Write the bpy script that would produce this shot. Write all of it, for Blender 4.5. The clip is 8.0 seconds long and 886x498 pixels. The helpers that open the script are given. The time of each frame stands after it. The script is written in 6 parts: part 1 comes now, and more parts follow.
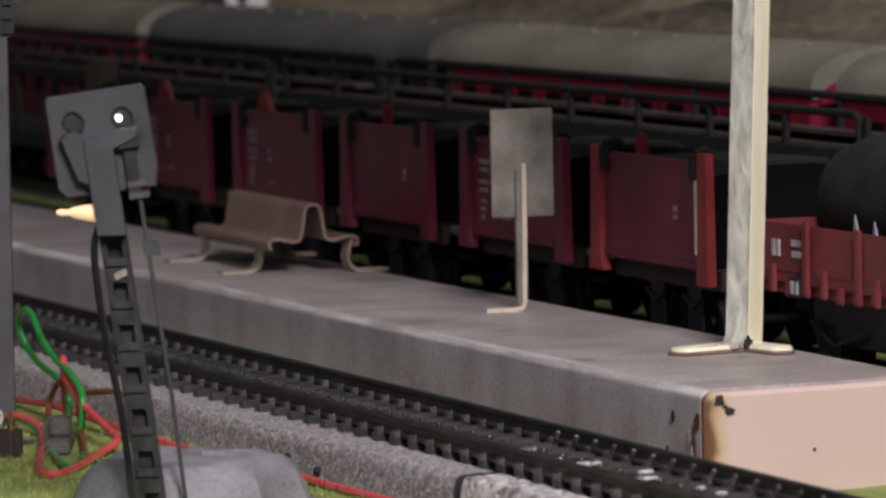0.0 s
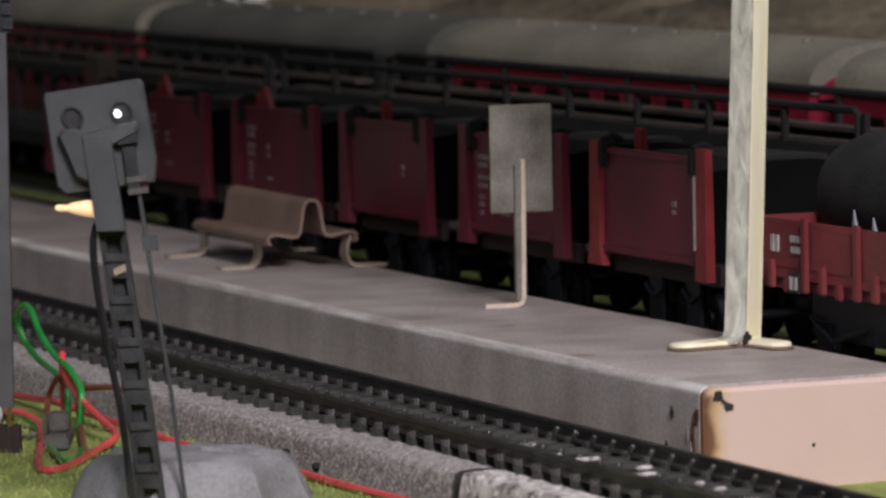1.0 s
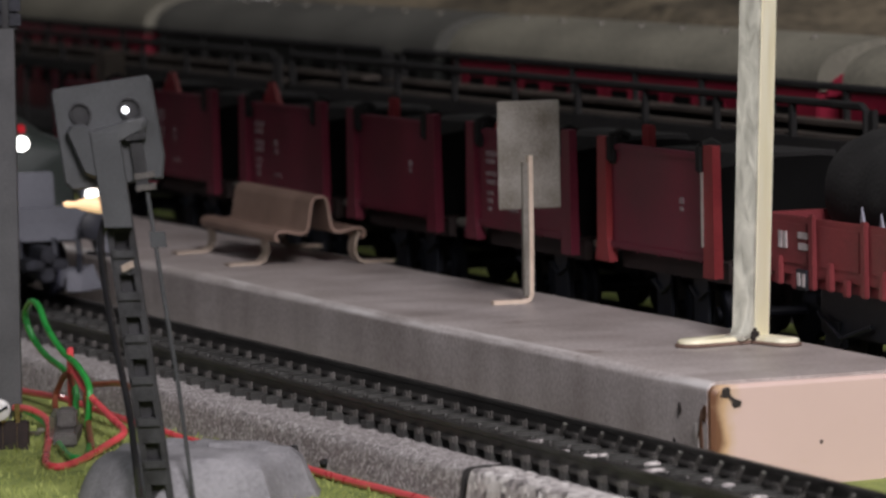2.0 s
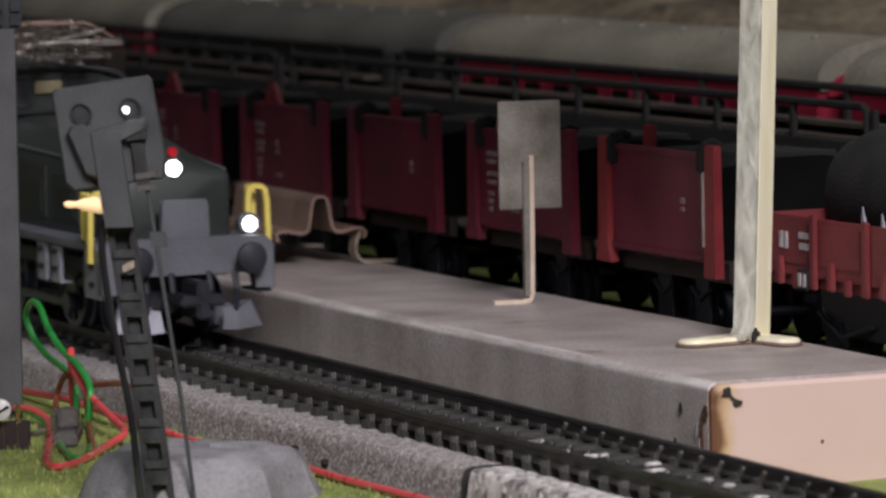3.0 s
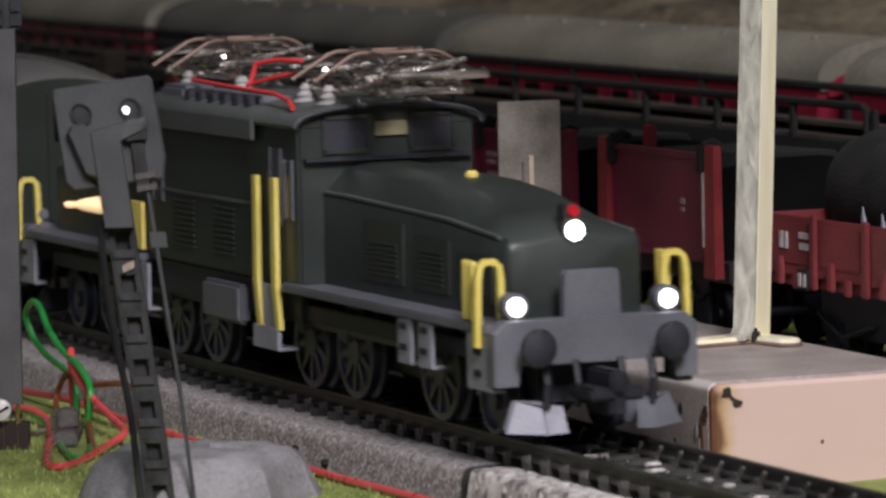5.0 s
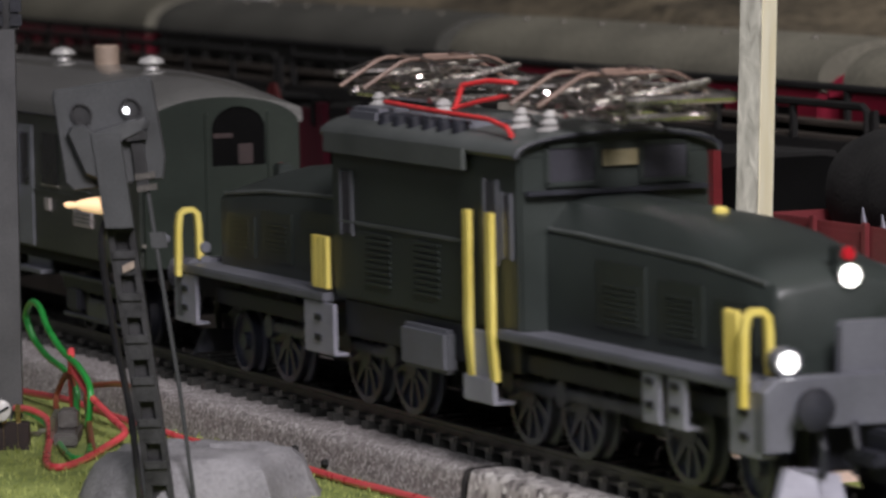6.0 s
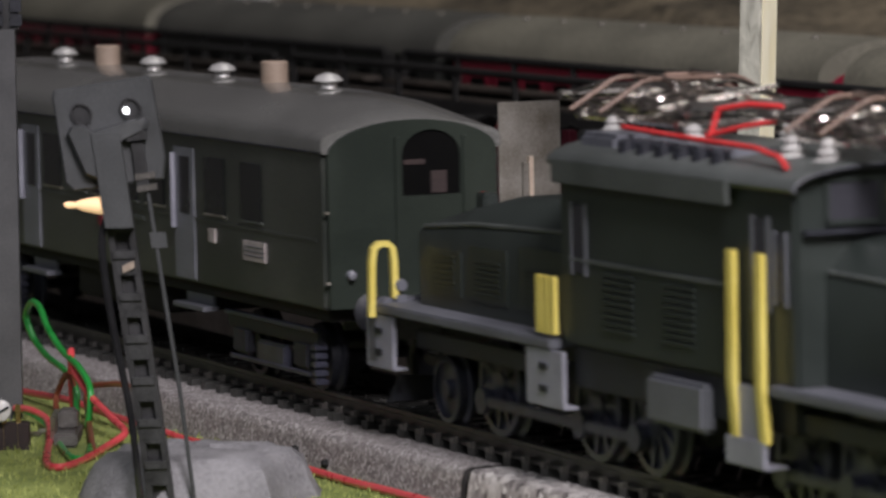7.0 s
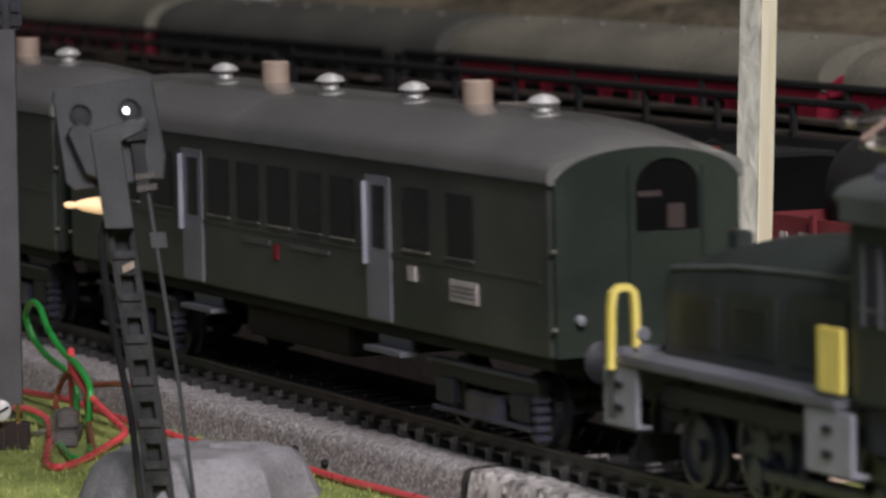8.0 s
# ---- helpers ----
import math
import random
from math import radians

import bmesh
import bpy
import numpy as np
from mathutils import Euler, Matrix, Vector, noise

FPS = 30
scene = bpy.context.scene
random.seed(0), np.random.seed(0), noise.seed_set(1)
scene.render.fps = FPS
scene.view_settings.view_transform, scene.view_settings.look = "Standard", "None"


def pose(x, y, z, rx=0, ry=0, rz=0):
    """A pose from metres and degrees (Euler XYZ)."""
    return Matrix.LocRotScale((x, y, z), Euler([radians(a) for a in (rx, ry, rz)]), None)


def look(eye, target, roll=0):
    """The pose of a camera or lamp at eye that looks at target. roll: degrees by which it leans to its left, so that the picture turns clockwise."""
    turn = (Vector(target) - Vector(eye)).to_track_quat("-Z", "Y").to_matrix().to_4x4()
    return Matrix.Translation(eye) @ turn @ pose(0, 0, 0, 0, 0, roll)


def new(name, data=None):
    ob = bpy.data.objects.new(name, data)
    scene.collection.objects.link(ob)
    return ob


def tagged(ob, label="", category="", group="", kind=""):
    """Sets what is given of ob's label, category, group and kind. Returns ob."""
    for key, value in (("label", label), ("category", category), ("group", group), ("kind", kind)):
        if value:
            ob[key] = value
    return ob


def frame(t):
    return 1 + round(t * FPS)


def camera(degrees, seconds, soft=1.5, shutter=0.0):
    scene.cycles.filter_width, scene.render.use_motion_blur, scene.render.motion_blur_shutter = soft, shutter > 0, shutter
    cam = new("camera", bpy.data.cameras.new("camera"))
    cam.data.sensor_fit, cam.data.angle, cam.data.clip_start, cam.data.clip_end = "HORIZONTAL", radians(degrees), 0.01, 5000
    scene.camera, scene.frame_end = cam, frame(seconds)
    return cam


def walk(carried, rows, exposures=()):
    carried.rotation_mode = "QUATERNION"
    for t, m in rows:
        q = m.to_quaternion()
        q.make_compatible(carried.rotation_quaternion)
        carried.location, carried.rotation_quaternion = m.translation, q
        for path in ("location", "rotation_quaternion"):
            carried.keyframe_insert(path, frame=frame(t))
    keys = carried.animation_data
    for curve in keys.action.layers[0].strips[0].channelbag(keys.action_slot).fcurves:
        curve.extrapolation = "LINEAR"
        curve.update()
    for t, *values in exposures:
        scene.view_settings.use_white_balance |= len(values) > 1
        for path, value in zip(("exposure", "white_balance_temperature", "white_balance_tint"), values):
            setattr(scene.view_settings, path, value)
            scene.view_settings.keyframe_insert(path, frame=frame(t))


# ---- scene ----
# A model railway in 1:87. Lengths below are millimetres unless said otherwise; MM turns them into metres.
# x runs along the track in the train's direction, y away from the viewer, z = 0 is the top of the rails.
MM = 0.001
GROUND = -9.5

# ---- camera ----
FOV = 10.334
EYE = Vector((0.6513, -0.2805, 0.0833))
YAW, PITCH, ROLL = radians(22.94), radians(4.80), -1.17
cam = camera(FOV, 8.0, soft=2.6, shutter=0.5)
cam.data.dof.use_dof = True
cam.data.dof.focus_distance = 0.745
cam.data.dof.aperture_fstop = 62.0


def aim(turn, lift):
    """The camera's pose with its axis turned to its right and lifted by small angles in milliradians."""
    ahead = Vector((-math.cos(YAW) * math.cos(PITCH), math.sin(YAW) * math.cos(PITCH), -math.sin(PITCH)))
    side = ahead.cross(Vector((0, 0, 1))).normalized()
    up = side.cross(ahead)
    return look(EYE, EYE + ahead + side * turn * 0.001 + up * lift * 0.001, ROLL)


EXPOSURE = 0.0
walk(cam, [(0.0, aim(1.58, 1.59)), (0.5, aim(1.76, 1.38)), (1.0, aim(1.78, 0.69)), (1.5, aim(1.06, 0.17)),
           (1.7, aim(0.55, 0.03)), (2.2, aim(0.1, 0)), (2.8, aim(0, 0)), (4.7, aim(0, 0)), (5.8, aim(0, 0.1)), (8.0, aim(0, 0.1))],
     exposures=[(0.0, EXPOSURE), (8.0, EXPOSURE)])

# ---- light ----
world = bpy.data.worlds.new("room_air")
world.use_nodes = True
scene.world = world
world.node_tree.nodes["Background"].inputs[0].default_value = (0.9, 0.95, 1.0, 1)
world.node_tree.nodes["Background"].inputs[1].default_value = 0.02


def area_lamp(name, eye, target, sx, sy, watts, colour):
    data = bpy.data.lights.new(name, "AREA")
    data.shape, data.size, data.size_y, data.energy, data.color = "RECTANGLE", sx, sy, watts, colour
    ob = new(name, data)
    ob.matrix_world = look(eye, target)
    return ob


area_lamp("room_lamp_side", (0.68, -0.12, 0.53), (-0.05, 0.04, 0.0), 0.22, 0.22, 8.3, (1.0, 0.935, 0.98))
# soft fill added to brighten the near sides, without a fixture of its own
area_lamp("fill_lamp", (0.40, -0.70, 0.60), (0.0, 0.0, 0.0), 0.5, 0.3, 1.4, (0.86, 0.91, 1.0))
# overhead fill added to lift the grass behind the wagons
area_lamp("overhead_fill", (-0.10, 0.26, 1.38), (-0.10, 0.24, 0.0), 1.2, 0.3, 2.0, (1.0, 0.97, 0.92))


# ---- materials ----
def nodes_of(name):
    m = bpy.data.materials.new(name)
    m.use_nodes = True
    return m, m.node_tree.nodes, m.node_tree.links, m.node_tree.nodes["Principled BSDF"]


def mat(name, dark, light, rough=0.5, metal=0.0, blotch=120.0, grain=1500.0, bump=0.15, mix=(0.35, 0.65), specular=0.5, coat=0.0, vary=0.0):
    """A surface with a broad blotch and a fine grain. blotch and grain: noise scale per metre."""
    m, n, l, p = nodes_of(name)
    co = n.new("ShaderNodeTexCoord")
    big, fine = n.new("ShaderNodeTexNoise"), n.new("ShaderNodeTexNoise")
    for t, s, d in ((big, blotch, 5.0), (fine, grain, 3.0)):
        t.inputs["Scale"].default_value, t.inputs["Detail"].default_value = s, d
        l.new(co.outputs["Object"], t.inputs["Vector"])
    blend = n.new("ShaderNodeMath")
    blend.operation = "MULTIPLY_ADD"
    blend.inputs[1].default_value, blend.inputs[2].default_value = 0.35, 0.0
    l.new(fine.outputs[0], blend.inputs[0])
    add = n.new("ShaderNodeMath")
    add.operation = "MULTIPLY_ADD"
    add.inputs[1].default_value = 0.65
    l.new(big.outputs[0], add.inputs[0])
    l.new(blend.outputs[0], add.inputs[2])
    last = add
    if vary:
        info = n.new("ShaderNodeObjectInfo")
        more = n.new("ShaderNodeMath")
        more.operation = "MULTIPLY_ADD"
        more.inputs[1].default_value = vary
        l.new(info.outputs["Random"], more.inputs[0])
        l.new(add.outputs[0], more.inputs[2])
        last = more
    ramp = n.new("ShaderNodeValToRGB")
    ramp.color_ramp.elements[0].position, ramp.color_ramp.elements[1].position = mix
    ramp.color_ramp.elements[0].color, ramp.color_ramp.elements[1].color = (*dark, 1), (*light, 1)
    l.new(last.outputs[0], ramp.inputs[0])
    l.new(ramp.outputs[0], p.inputs["Base Color"])
    r = n.new("ShaderNodeMapRange")
    r.inputs["To Min"].default_value, r.inputs["To Max"].default_value = max(0.05, rough - 0.12), min(1.0, rough + 0.12)
    l.new(big.outputs[0], r.inputs["Value"])
    l.new(r.outputs[0], p.inputs["Roughness"])
    p.inputs["Metallic"].default_value, p.inputs["Specular IOR Level"].default_value, p.inputs["Coat Weight"].default_value = metal, specular, coat
    if bump:
        b = n.new("ShaderNodeBump")
        b.inputs["Strength"].default_value, b.inputs["Distance"].default_value = bump, 0.0003
        l.new(fine.outputs[0], b.inputs["Height"])
        l.new(b.outputs[0], p.inputs["Normal"])
    return m


def speckled(name, stops, cell, relief, rough=0.9):
    """Small stones of several colours: a Voronoi cell picks the colour, a noise breaks it up."""
    m, n, l, p = nodes_of(name)
    co, v, z = n.new("ShaderNodeTexCoord"), n.new("ShaderNodeTexVoronoi"), n.new("ShaderNodeTexNoise")
    v.inputs["Scale"].default_value, z.inputs["Scale"].default_value = cell, cell * 0.7
    z.inputs["Detail"].default_value = 6.0
    l.new(co.outputs["Object"], v.inputs["Vector"])
    l.new(co.outputs["Object"], z.inputs["Vector"])
    sep = n.new("ShaderNodeSeparateColor")
    l.new(v.outputs["Color"], sep.inputs[0])
    mixer = n.new("ShaderNodeMath")
    mixer.operation = "MULTIPLY_ADD"
    mixer.inputs[1].default_value = 0.55
    l.new(sep.outputs[0], mixer.inputs[0])
    half = n.new("ShaderNodeMath")
    half.operation = "MULTIPLY"
    half.inputs[1].default_value = 0.45
    l.new(z.outputs[0], half.inputs[0])
    l.new(half.outputs[0], mixer.inputs[2])
    ramp = n.new("ShaderNodeValToRGB")
    ramp.color_ramp.elements[0].position, ramp.color_ramp.elements[0].color = stops[0][0], (*stops[0][1], 1)
    ramp.color_ramp.elements[1].position, ramp.color_ramp.elements[1].color = stops[-1][0], (*stops[-1][1], 1)
    for at, c in stops[1:-1]:
        ramp.color_ramp.elements.new(at).color = (*c, 1)
    l.new(mixer.outputs[0], ramp.inputs[0])
    l.new(ramp.outputs[0], p.inputs["Base Color"])
    p.inputs["Roughness"].default_value = rough
    b = n.new("ShaderNodeBump")
    b.inputs["Strength"].default_value, b.inputs["Distance"].default_value = 0.3, relief
    l.new(v.outputs["Distance"], b.inputs["Height"])
    l.new(b.outputs[0], p.inputs["Normal"])
    return m


def glow(name, colour, strength):
    m, n, l, p = nodes_of(name)
    p.inputs["Base Color"].default_value = (*colour, 1)
    p.inputs["Emission Color"].default_value = (*colour, 1)
    p.inputs["Emission Strength"].default_value = strength
    return m


def streaked(name, dark, light, along=(40, 40, 400), rough=0.45, coat=0.3, bump=0.5):
    """Paint or wood with runs along one axis."""
    m, n, l, p = nodes_of(name)
    co, mp, z = n.new("ShaderNodeTexCoord"), n.new("ShaderNodeMapping"), n.new("ShaderNodeTexNoise")
    mp.inputs["Scale"].default_value = along
    z.inputs["Scale"].default_value, z.inputs["Detail"].default_value, z.inputs["Distortion"].default_value = 1.0, 6.0, 0.6
    l.new(co.outputs["Object"], mp.inputs[0])
    l.new(mp.outputs[0], z.inputs["Vector"])
    ramp = n.new("ShaderNodeValToRGB")
    ramp.color_ramp.elements[0].position, ramp.color_ramp.elements[1].position = 0.3, 0.7
    ramp.color_ramp.elements[0].color, ramp.color_ramp.elements[1].color = (*dark, 1), (*light, 1)
    l.new(z.outputs[0], ramp.inputs[0])
    l.new(ramp.outputs[0], p.inputs["Base Color"])
    p.inputs["Roughness"].default_value, p.inputs["Coat Weight"].default_value = rough, coat
    b = n.new("ShaderNodeBump")
    b.inputs["Strength"].default_value, b.inputs["Distance"].default_value = bump, 0.0006
    l.new(z.outputs[0], b.inputs["Height"])
    l.new(b.outputs[0], p.inputs["Normal"])
    return m


M = {
    "grass_mat": mat("grass_mat", (0.10, 0.14, 0.03), (0.32, 0.37, 0.10), 0.95, 0, 60, 900, 0.9),
    "grass_blade": mat("grass_blade", (0.18, 0.23, 0.05), (0.44, 0.48, 0.15), 0.8, 0, 200, 2000, 0, vary=0.1),
    "bed": speckled("ballast_bed", [(0.2, (0.13, 0.12, 0.118)), (0.42, (0.24, 0.215, 0.21)), (0.6, (0.31, 0.285, 0.28)), (0.82, (0.56, 0.53, 0.52))], 2300, 0.00010),
    "bed_white": speckled("pale_ballast", [(0.2, (0.10, 0.09, 0.09)), (0.4, (0.36, 0.33, 0.32)), (0.6, (0.52, 0.49, 0.47)), (0.8, (0.72, 0.69, 0.67))], 900, 0.0003),
    "plastic_black": mat("black_plastic", (0.012, 0.011, 0.011), (0.045, 0.042, 0.04), 0.55, 0, 300, 3000, 0.3),
    "sleeper": mat("grey_black_sleeper_plastic", (0.010, 0.010, 0.0095), (0.060, 0.060, 0.056), 0.45, 0, 420, 2500, 0.4, vary=0.15),
    "vent_metal": mat("bright_vent_metal", (0.55, 0.54, 0.52), (0.8, 0.79, 0.77), 0.32, 0.5, 300, 3000, 0),
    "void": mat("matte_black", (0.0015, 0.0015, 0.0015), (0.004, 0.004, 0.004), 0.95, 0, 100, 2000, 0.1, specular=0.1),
    "dull_plate": mat("dull_yellow_plate", (0.20, 0.17, 0.09), (0.32, 0.28, 0.17), 0.5, 0, 300, 2500, 0),
    "dark_coach": mat("black_green_coach_paint", (0.008, 0.009, 0.008), (0.022, 0.024, 0.021), 0.4, 0, 60, 2000, 0.05),
    "dark_roof": mat("dark_grey_roof", (0.075, 0.075, 0.065), (0.14, 0.138, 0.118), 0.5, 0, 30, 800, 0.1),
    "tar_black": mat("rough_tar_black", (0.003, 0.003, 0.003), (0.010, 0.0095, 0.009), 0.85, 0, 150, 1500, 0.6),
    "rail_metal": mat("dull_rail_metal", (0.03, 0.029, 0.028), (0.11, 0.106, 0.10), 0.38, 0.7, 120, 2500, 0.2),
    "stud": mat("bright_stud", (0.35, 0.34, 0.32), (0.7, 0.69, 0.66), 0.3, 1.0, 500, 3000, 0),
    "platform": mat("grey_brown_painted_tin", (0.17, 0.145, 0.135), (0.27, 0.235, 0.22), 0.48, 0, 35, 4000, 0.12, (0.3, 0.7)),
    "platform_side": mat("grey_painted_tin", (0.24, 0.225, 0.22), (0.42, 0.40, 0.39), 0.40, 0.1, 45, 3000, 0.1, (0.3, 0.7)),
    "cream_tin": mat("cream_painted_tin", (0.66, 0.50, 0.41), (0.76, 0.60, 0.50), 0.5, 0, 40, 1500, 0.05),
    "rust": mat("rust", (0.05, 0.022, 0.012), (0.22, 0.10, 0.045), 0.85, 0.1, 400, 3000, 0.6),
    "chip": mat("bare_dark_tin", (0.012, 0.01, 0.01), (0.06, 0.05, 0.045), 0.6, 0.3, 500, 3000, 0.2),
    "worn_edge": mat("bare_worn_tin", (0.36, 0.33, 0.31), (0.62, 0.58, 0.55), 0.35, 0.6, 300, 2500, 0.1),
    "bench": mat("brown_lacquered_tin", (0.13, 0.082, 0.062), (0.25, 0.168, 0.13), 0.5, 0.1, 90, 2500, 0.2),
    "bench_leg": mat("worn_bronze_tin", (0.22, 0.17, 0.13), (0.46, 0.38, 0.31), 0.5, 0.2, 200, 2500, 0.2),
    "step_dark": mat("dull_dark_tin", (0.06, 0.055, 0.05), (0.17, 0.16, 0.15), 0.45, 0.3, 170, 2500, 0.2),
    "sign_tin": mat("dull_grey_tin", (0.13, 0.115, 0.09), (0.30, 0.285, 0.255), 0.45, 0.3, 170, 2500, 0.2),
    "sign_edge": mat("cream_tin_edge", (0.50, 0.40, 0.31), (0.70, 0.58, 0.47), 0.5, 0.1, 200, 2500, 0.15),
    "post_face": streaked("grey_weathered_enamel", (0.32, 0.316, 0.265), (0.68, 0.672, 0.57), (520, 520, 200), 0.26, 0.5, 0.75),
    "post_edge": streaked("cream_enamel", (0.84, 0.78, 0.52), (0.93, 0.90, 0.70), (300, 300, 60), 0.4, 0.3, 0.3),
    "wagon_red": mat("oxide_red_plastic", (0.088, 0.0095, 0.021), (0.168, 0.019, 0.040), 0.42, 0, 60, 2000, 0.06),
    "wagon_orange": mat("bright_red_with_lit_edges", (0.20, 0.022, 0.027), (0.29, 0.036, 0.040), 0.45, 0, 100, 2000, 0.08),
    "wagon_dark": mat("dark_wagon_inside", (0.015, 0.010, 0.010), (0.05, 0.03, 0.028), 0.7, 0, 100, 2000, 0.2),
    "faded_print": mat("faded_pink_print", (0.17, 0.11, 0.12), (0.31, 0.23, 0.24), 0.6, 0, 500, 3000, 0),
    "white_print": mat("white_print", (0.30, 0.26, 0.26), (0.52, 0.47, 0.46), 0.6, 0, 500, 3000, 0),
    "deck_wood": mat("brown_deck", (0.085, 0.065, 0.05), (0.17, 0.14, 0.115), 0.7, 0, 80, 1200, 0.3),
    "dark_deck": mat("dark_dusty_deck", (0.025, 0.02, 0.016), (0.075, 0.06, 0.048), 0.7, 0, 80, 1200, 0.3),
    "brick_red": mat("brick_red_plastic", (0.12, 0.018, 0.022), (0.21, 0.036, 0.040), 0.5, 0, 70, 2000, 0.08),
    "insulator": mat("dull_white_insulator", (0.32, 0.31, 0.30), (0.52, 0.51, 0.49), 0.35, 0, 300, 3000, 0),
    "coach_red": mat("wine_red_coach_paint", (0.14, 0.006, 0.020), (0.24, 0.014, 0.034), 0.4, 0, 50, 1500, 0.04),
    "coach_roof": mat("dusty_grey_roof", (0.15, 0.143, 0.112), (0.28, 0.265, 0.205), 0.6, 0, 30, 800, 0.2),
    "loco_green": mat("dark_green_lacquer", (0.0165, 0.0215, 0.0195), (0.031, 0.039, 0.0355), 0.44, 0, 70, 2500, 0.06),
    "loco_grey": mat("loco_grey", (0.088, 0.091, 0.106), (0.142, 0.147, 0.170), 0.5, 0, 90, 2500, 0.1),
    "step_grey": mat("lilac_grey_steps", (0.21, 0.21, 0.255), (0.32, 0.32, 0.375), 0.5, 0, 150, 2500, 0.1),
    "yellow": mat("yellow_paint", (0.62, 0.50, 0.10), (0.76, 0.64, 0.18), 0.45, 0, 150, 2500, 0.05),
    "loco_roof": mat("loco_grey_green_roof", (0.052, 0.059, 0.056), (0.095, 0.104, 0.101), 0.45, 0, 80, 2000, 0.1),
    "chrome": mat("nickel_wire", (0.40, 0.37, 0.345), (0.80, 0.76, 0.72), 0.25, 1.0, 300, 3000, 0.1),
    "red_paint": mat("red_roof_line", (0.62, 0.03, 0.035), (0.78, 0.06, 0.06), 0.4, 0, 300, 3000, 0),
    "porcelain": mat("white_insulator", (0.62, 0.60, 0.58), (0.82, 0.80, 0.78), 0.25, 0, 300, 3000, 0),
    "gear_black": mat("running_gear_black", (0.008, 0.0085, 0.0115), (0.028, 0.030, 0.041), 0.5, 0.1, 200, 2500, 0.2),
    "wheel": mat("grey_wheel_metal", (0.036, 0.037, 0.054), (0.10, 0.103, 0.145), 0.33, 0.4, 200, 2500, 0.1),
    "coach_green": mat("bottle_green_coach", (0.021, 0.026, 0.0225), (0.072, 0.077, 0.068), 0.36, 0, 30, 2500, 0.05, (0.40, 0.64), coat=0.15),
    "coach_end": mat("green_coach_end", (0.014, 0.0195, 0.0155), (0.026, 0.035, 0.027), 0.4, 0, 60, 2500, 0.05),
    "coach_top": mat("grey_coach_roof", (0.10, 0.10, 0.096), (0.16, 0.16, 0.152), 0.24, 0, 40, 2500, 0.03, coat=0.6),
    "door_grey": mat("lilac_grey_door", (0.115, 0.12, 0.138), (0.21, 0.215, 0.245), 0.4, 0, 100, 2500, 0.05),
    "window_dark": mat("dark_window", (0.005, 0.006, 0.006), (0.016, 0.017, 0.018), 0.25, 0, 60, 2500, 0, specular=0.6),
    "lilac_pane": mat("lilac_grey_window_pane", (0.022, 0.022, 0.027), (0.055, 0.055, 0.066), 0.2, 0, 60, 2500, 0, specular=0.6),
    "cream": mat("cream_print", (0.5, 0.46, 0.38), (0.7, 0.66, 0.56), 0.5, 0, 300, 2500, 0),
    "chimney": mat("pinkish_brown_plastic", (0.24, 0.18, 0.135), (0.36, 0.28, 0.22), 0.6, 0, 200, 2500, 0.1),
    "signal_grey": mat("signal_grey_plastic", (0.036, 0.038, 0.040), (0.063, 0.066, 0.069), 0.5, 0, 120, 2500, 0.1),
    "signal_black": mat("signal_black", (0.015, 0.015, 0.016), (0.04, 0.04, 0.042), 0.45, 0, 200, 2500, 0.1),
    "cable_black": mat("glossy_black_cable", (0.010, 0.010, 0.011), (0.022, 0.022, 0.024), 0.16, 0, 200, 2500, 0, coat=0.5),
    "mast_black": mat("worn_black_mast", (0.014, 0.014, 0.015), (0.055, 0.056, 0.058), 0.4, 0, 260, 2500, 0.2),
    "mast_grey": mat("mast_grey", (0.072, 0.072, 0.075), (0.108, 0.108, 0.112), 0.45, 0.2, 120, 2500, 0.05),
    "base_grey": mat("grey_plaster_base", (0.15, 0.147, 0.155), (0.28, 0.275, 0.285), 0.9, 0, 140, 1500, 0.9),
    "wire_red": mat("red_wire", (0.60, 0.06, 0.07), (0.74, 0.10, 0.11), 0.3, 0, 300, 2500, 0, coat=0.3),
    "wire_green": mat("green_wire", (0.01, 0.20, 0.03), (0.03, 0.32, 0.06), 0.3, 0, 300, 2500, 0, coat=0.3),
    "wire_brown": mat("brown_wire", (0.14, 0.04, 0.02), (0.24, 0.075, 0.04), 0.35, 0, 300, 2500, 0, coat=0.2),
    "brass": mat("brass", (0.42, 0.30, 0.12), (0.70, 0.56, 0.30), 0.3, 1.0, 300, 2500, 0),
    "plaster": mat("sandy_plaster_hill", (0.040, 0.034, 0.022), (0.25, 0.205, 0.135), 0.95, 0, 18, 260, 0.8, (0.38, 0.62)),
    "wall": mat("room_wall", (0.22, 0.215, 0.215), (0.29, 0.28, 0.28), 0.9, 0, 2, 60, 0.05),
    "floor": mat("room_floor", (0.17, 0.16, 0.155), (0.25, 0.24, 0.235), 0.6, 0, 3, 60, 0.1),
    "lamp_white": glow("headlamp_glow", (1.0, 0.98, 0.95), 6.0),
    "lamp_red": mat("red_lamp_glass", (0.38, 0.008, 0.016), (0.5, 0.02, 0.03), 0.25, 0, 300, 2500, 0),
    "bulb": glow("warm_bulb_glow", (1.0, 0.66, 0.36), 0.55),
    "pin_white": glow("small_white_lamp", (0.95, 0.95, 1.0), 2.5),
}


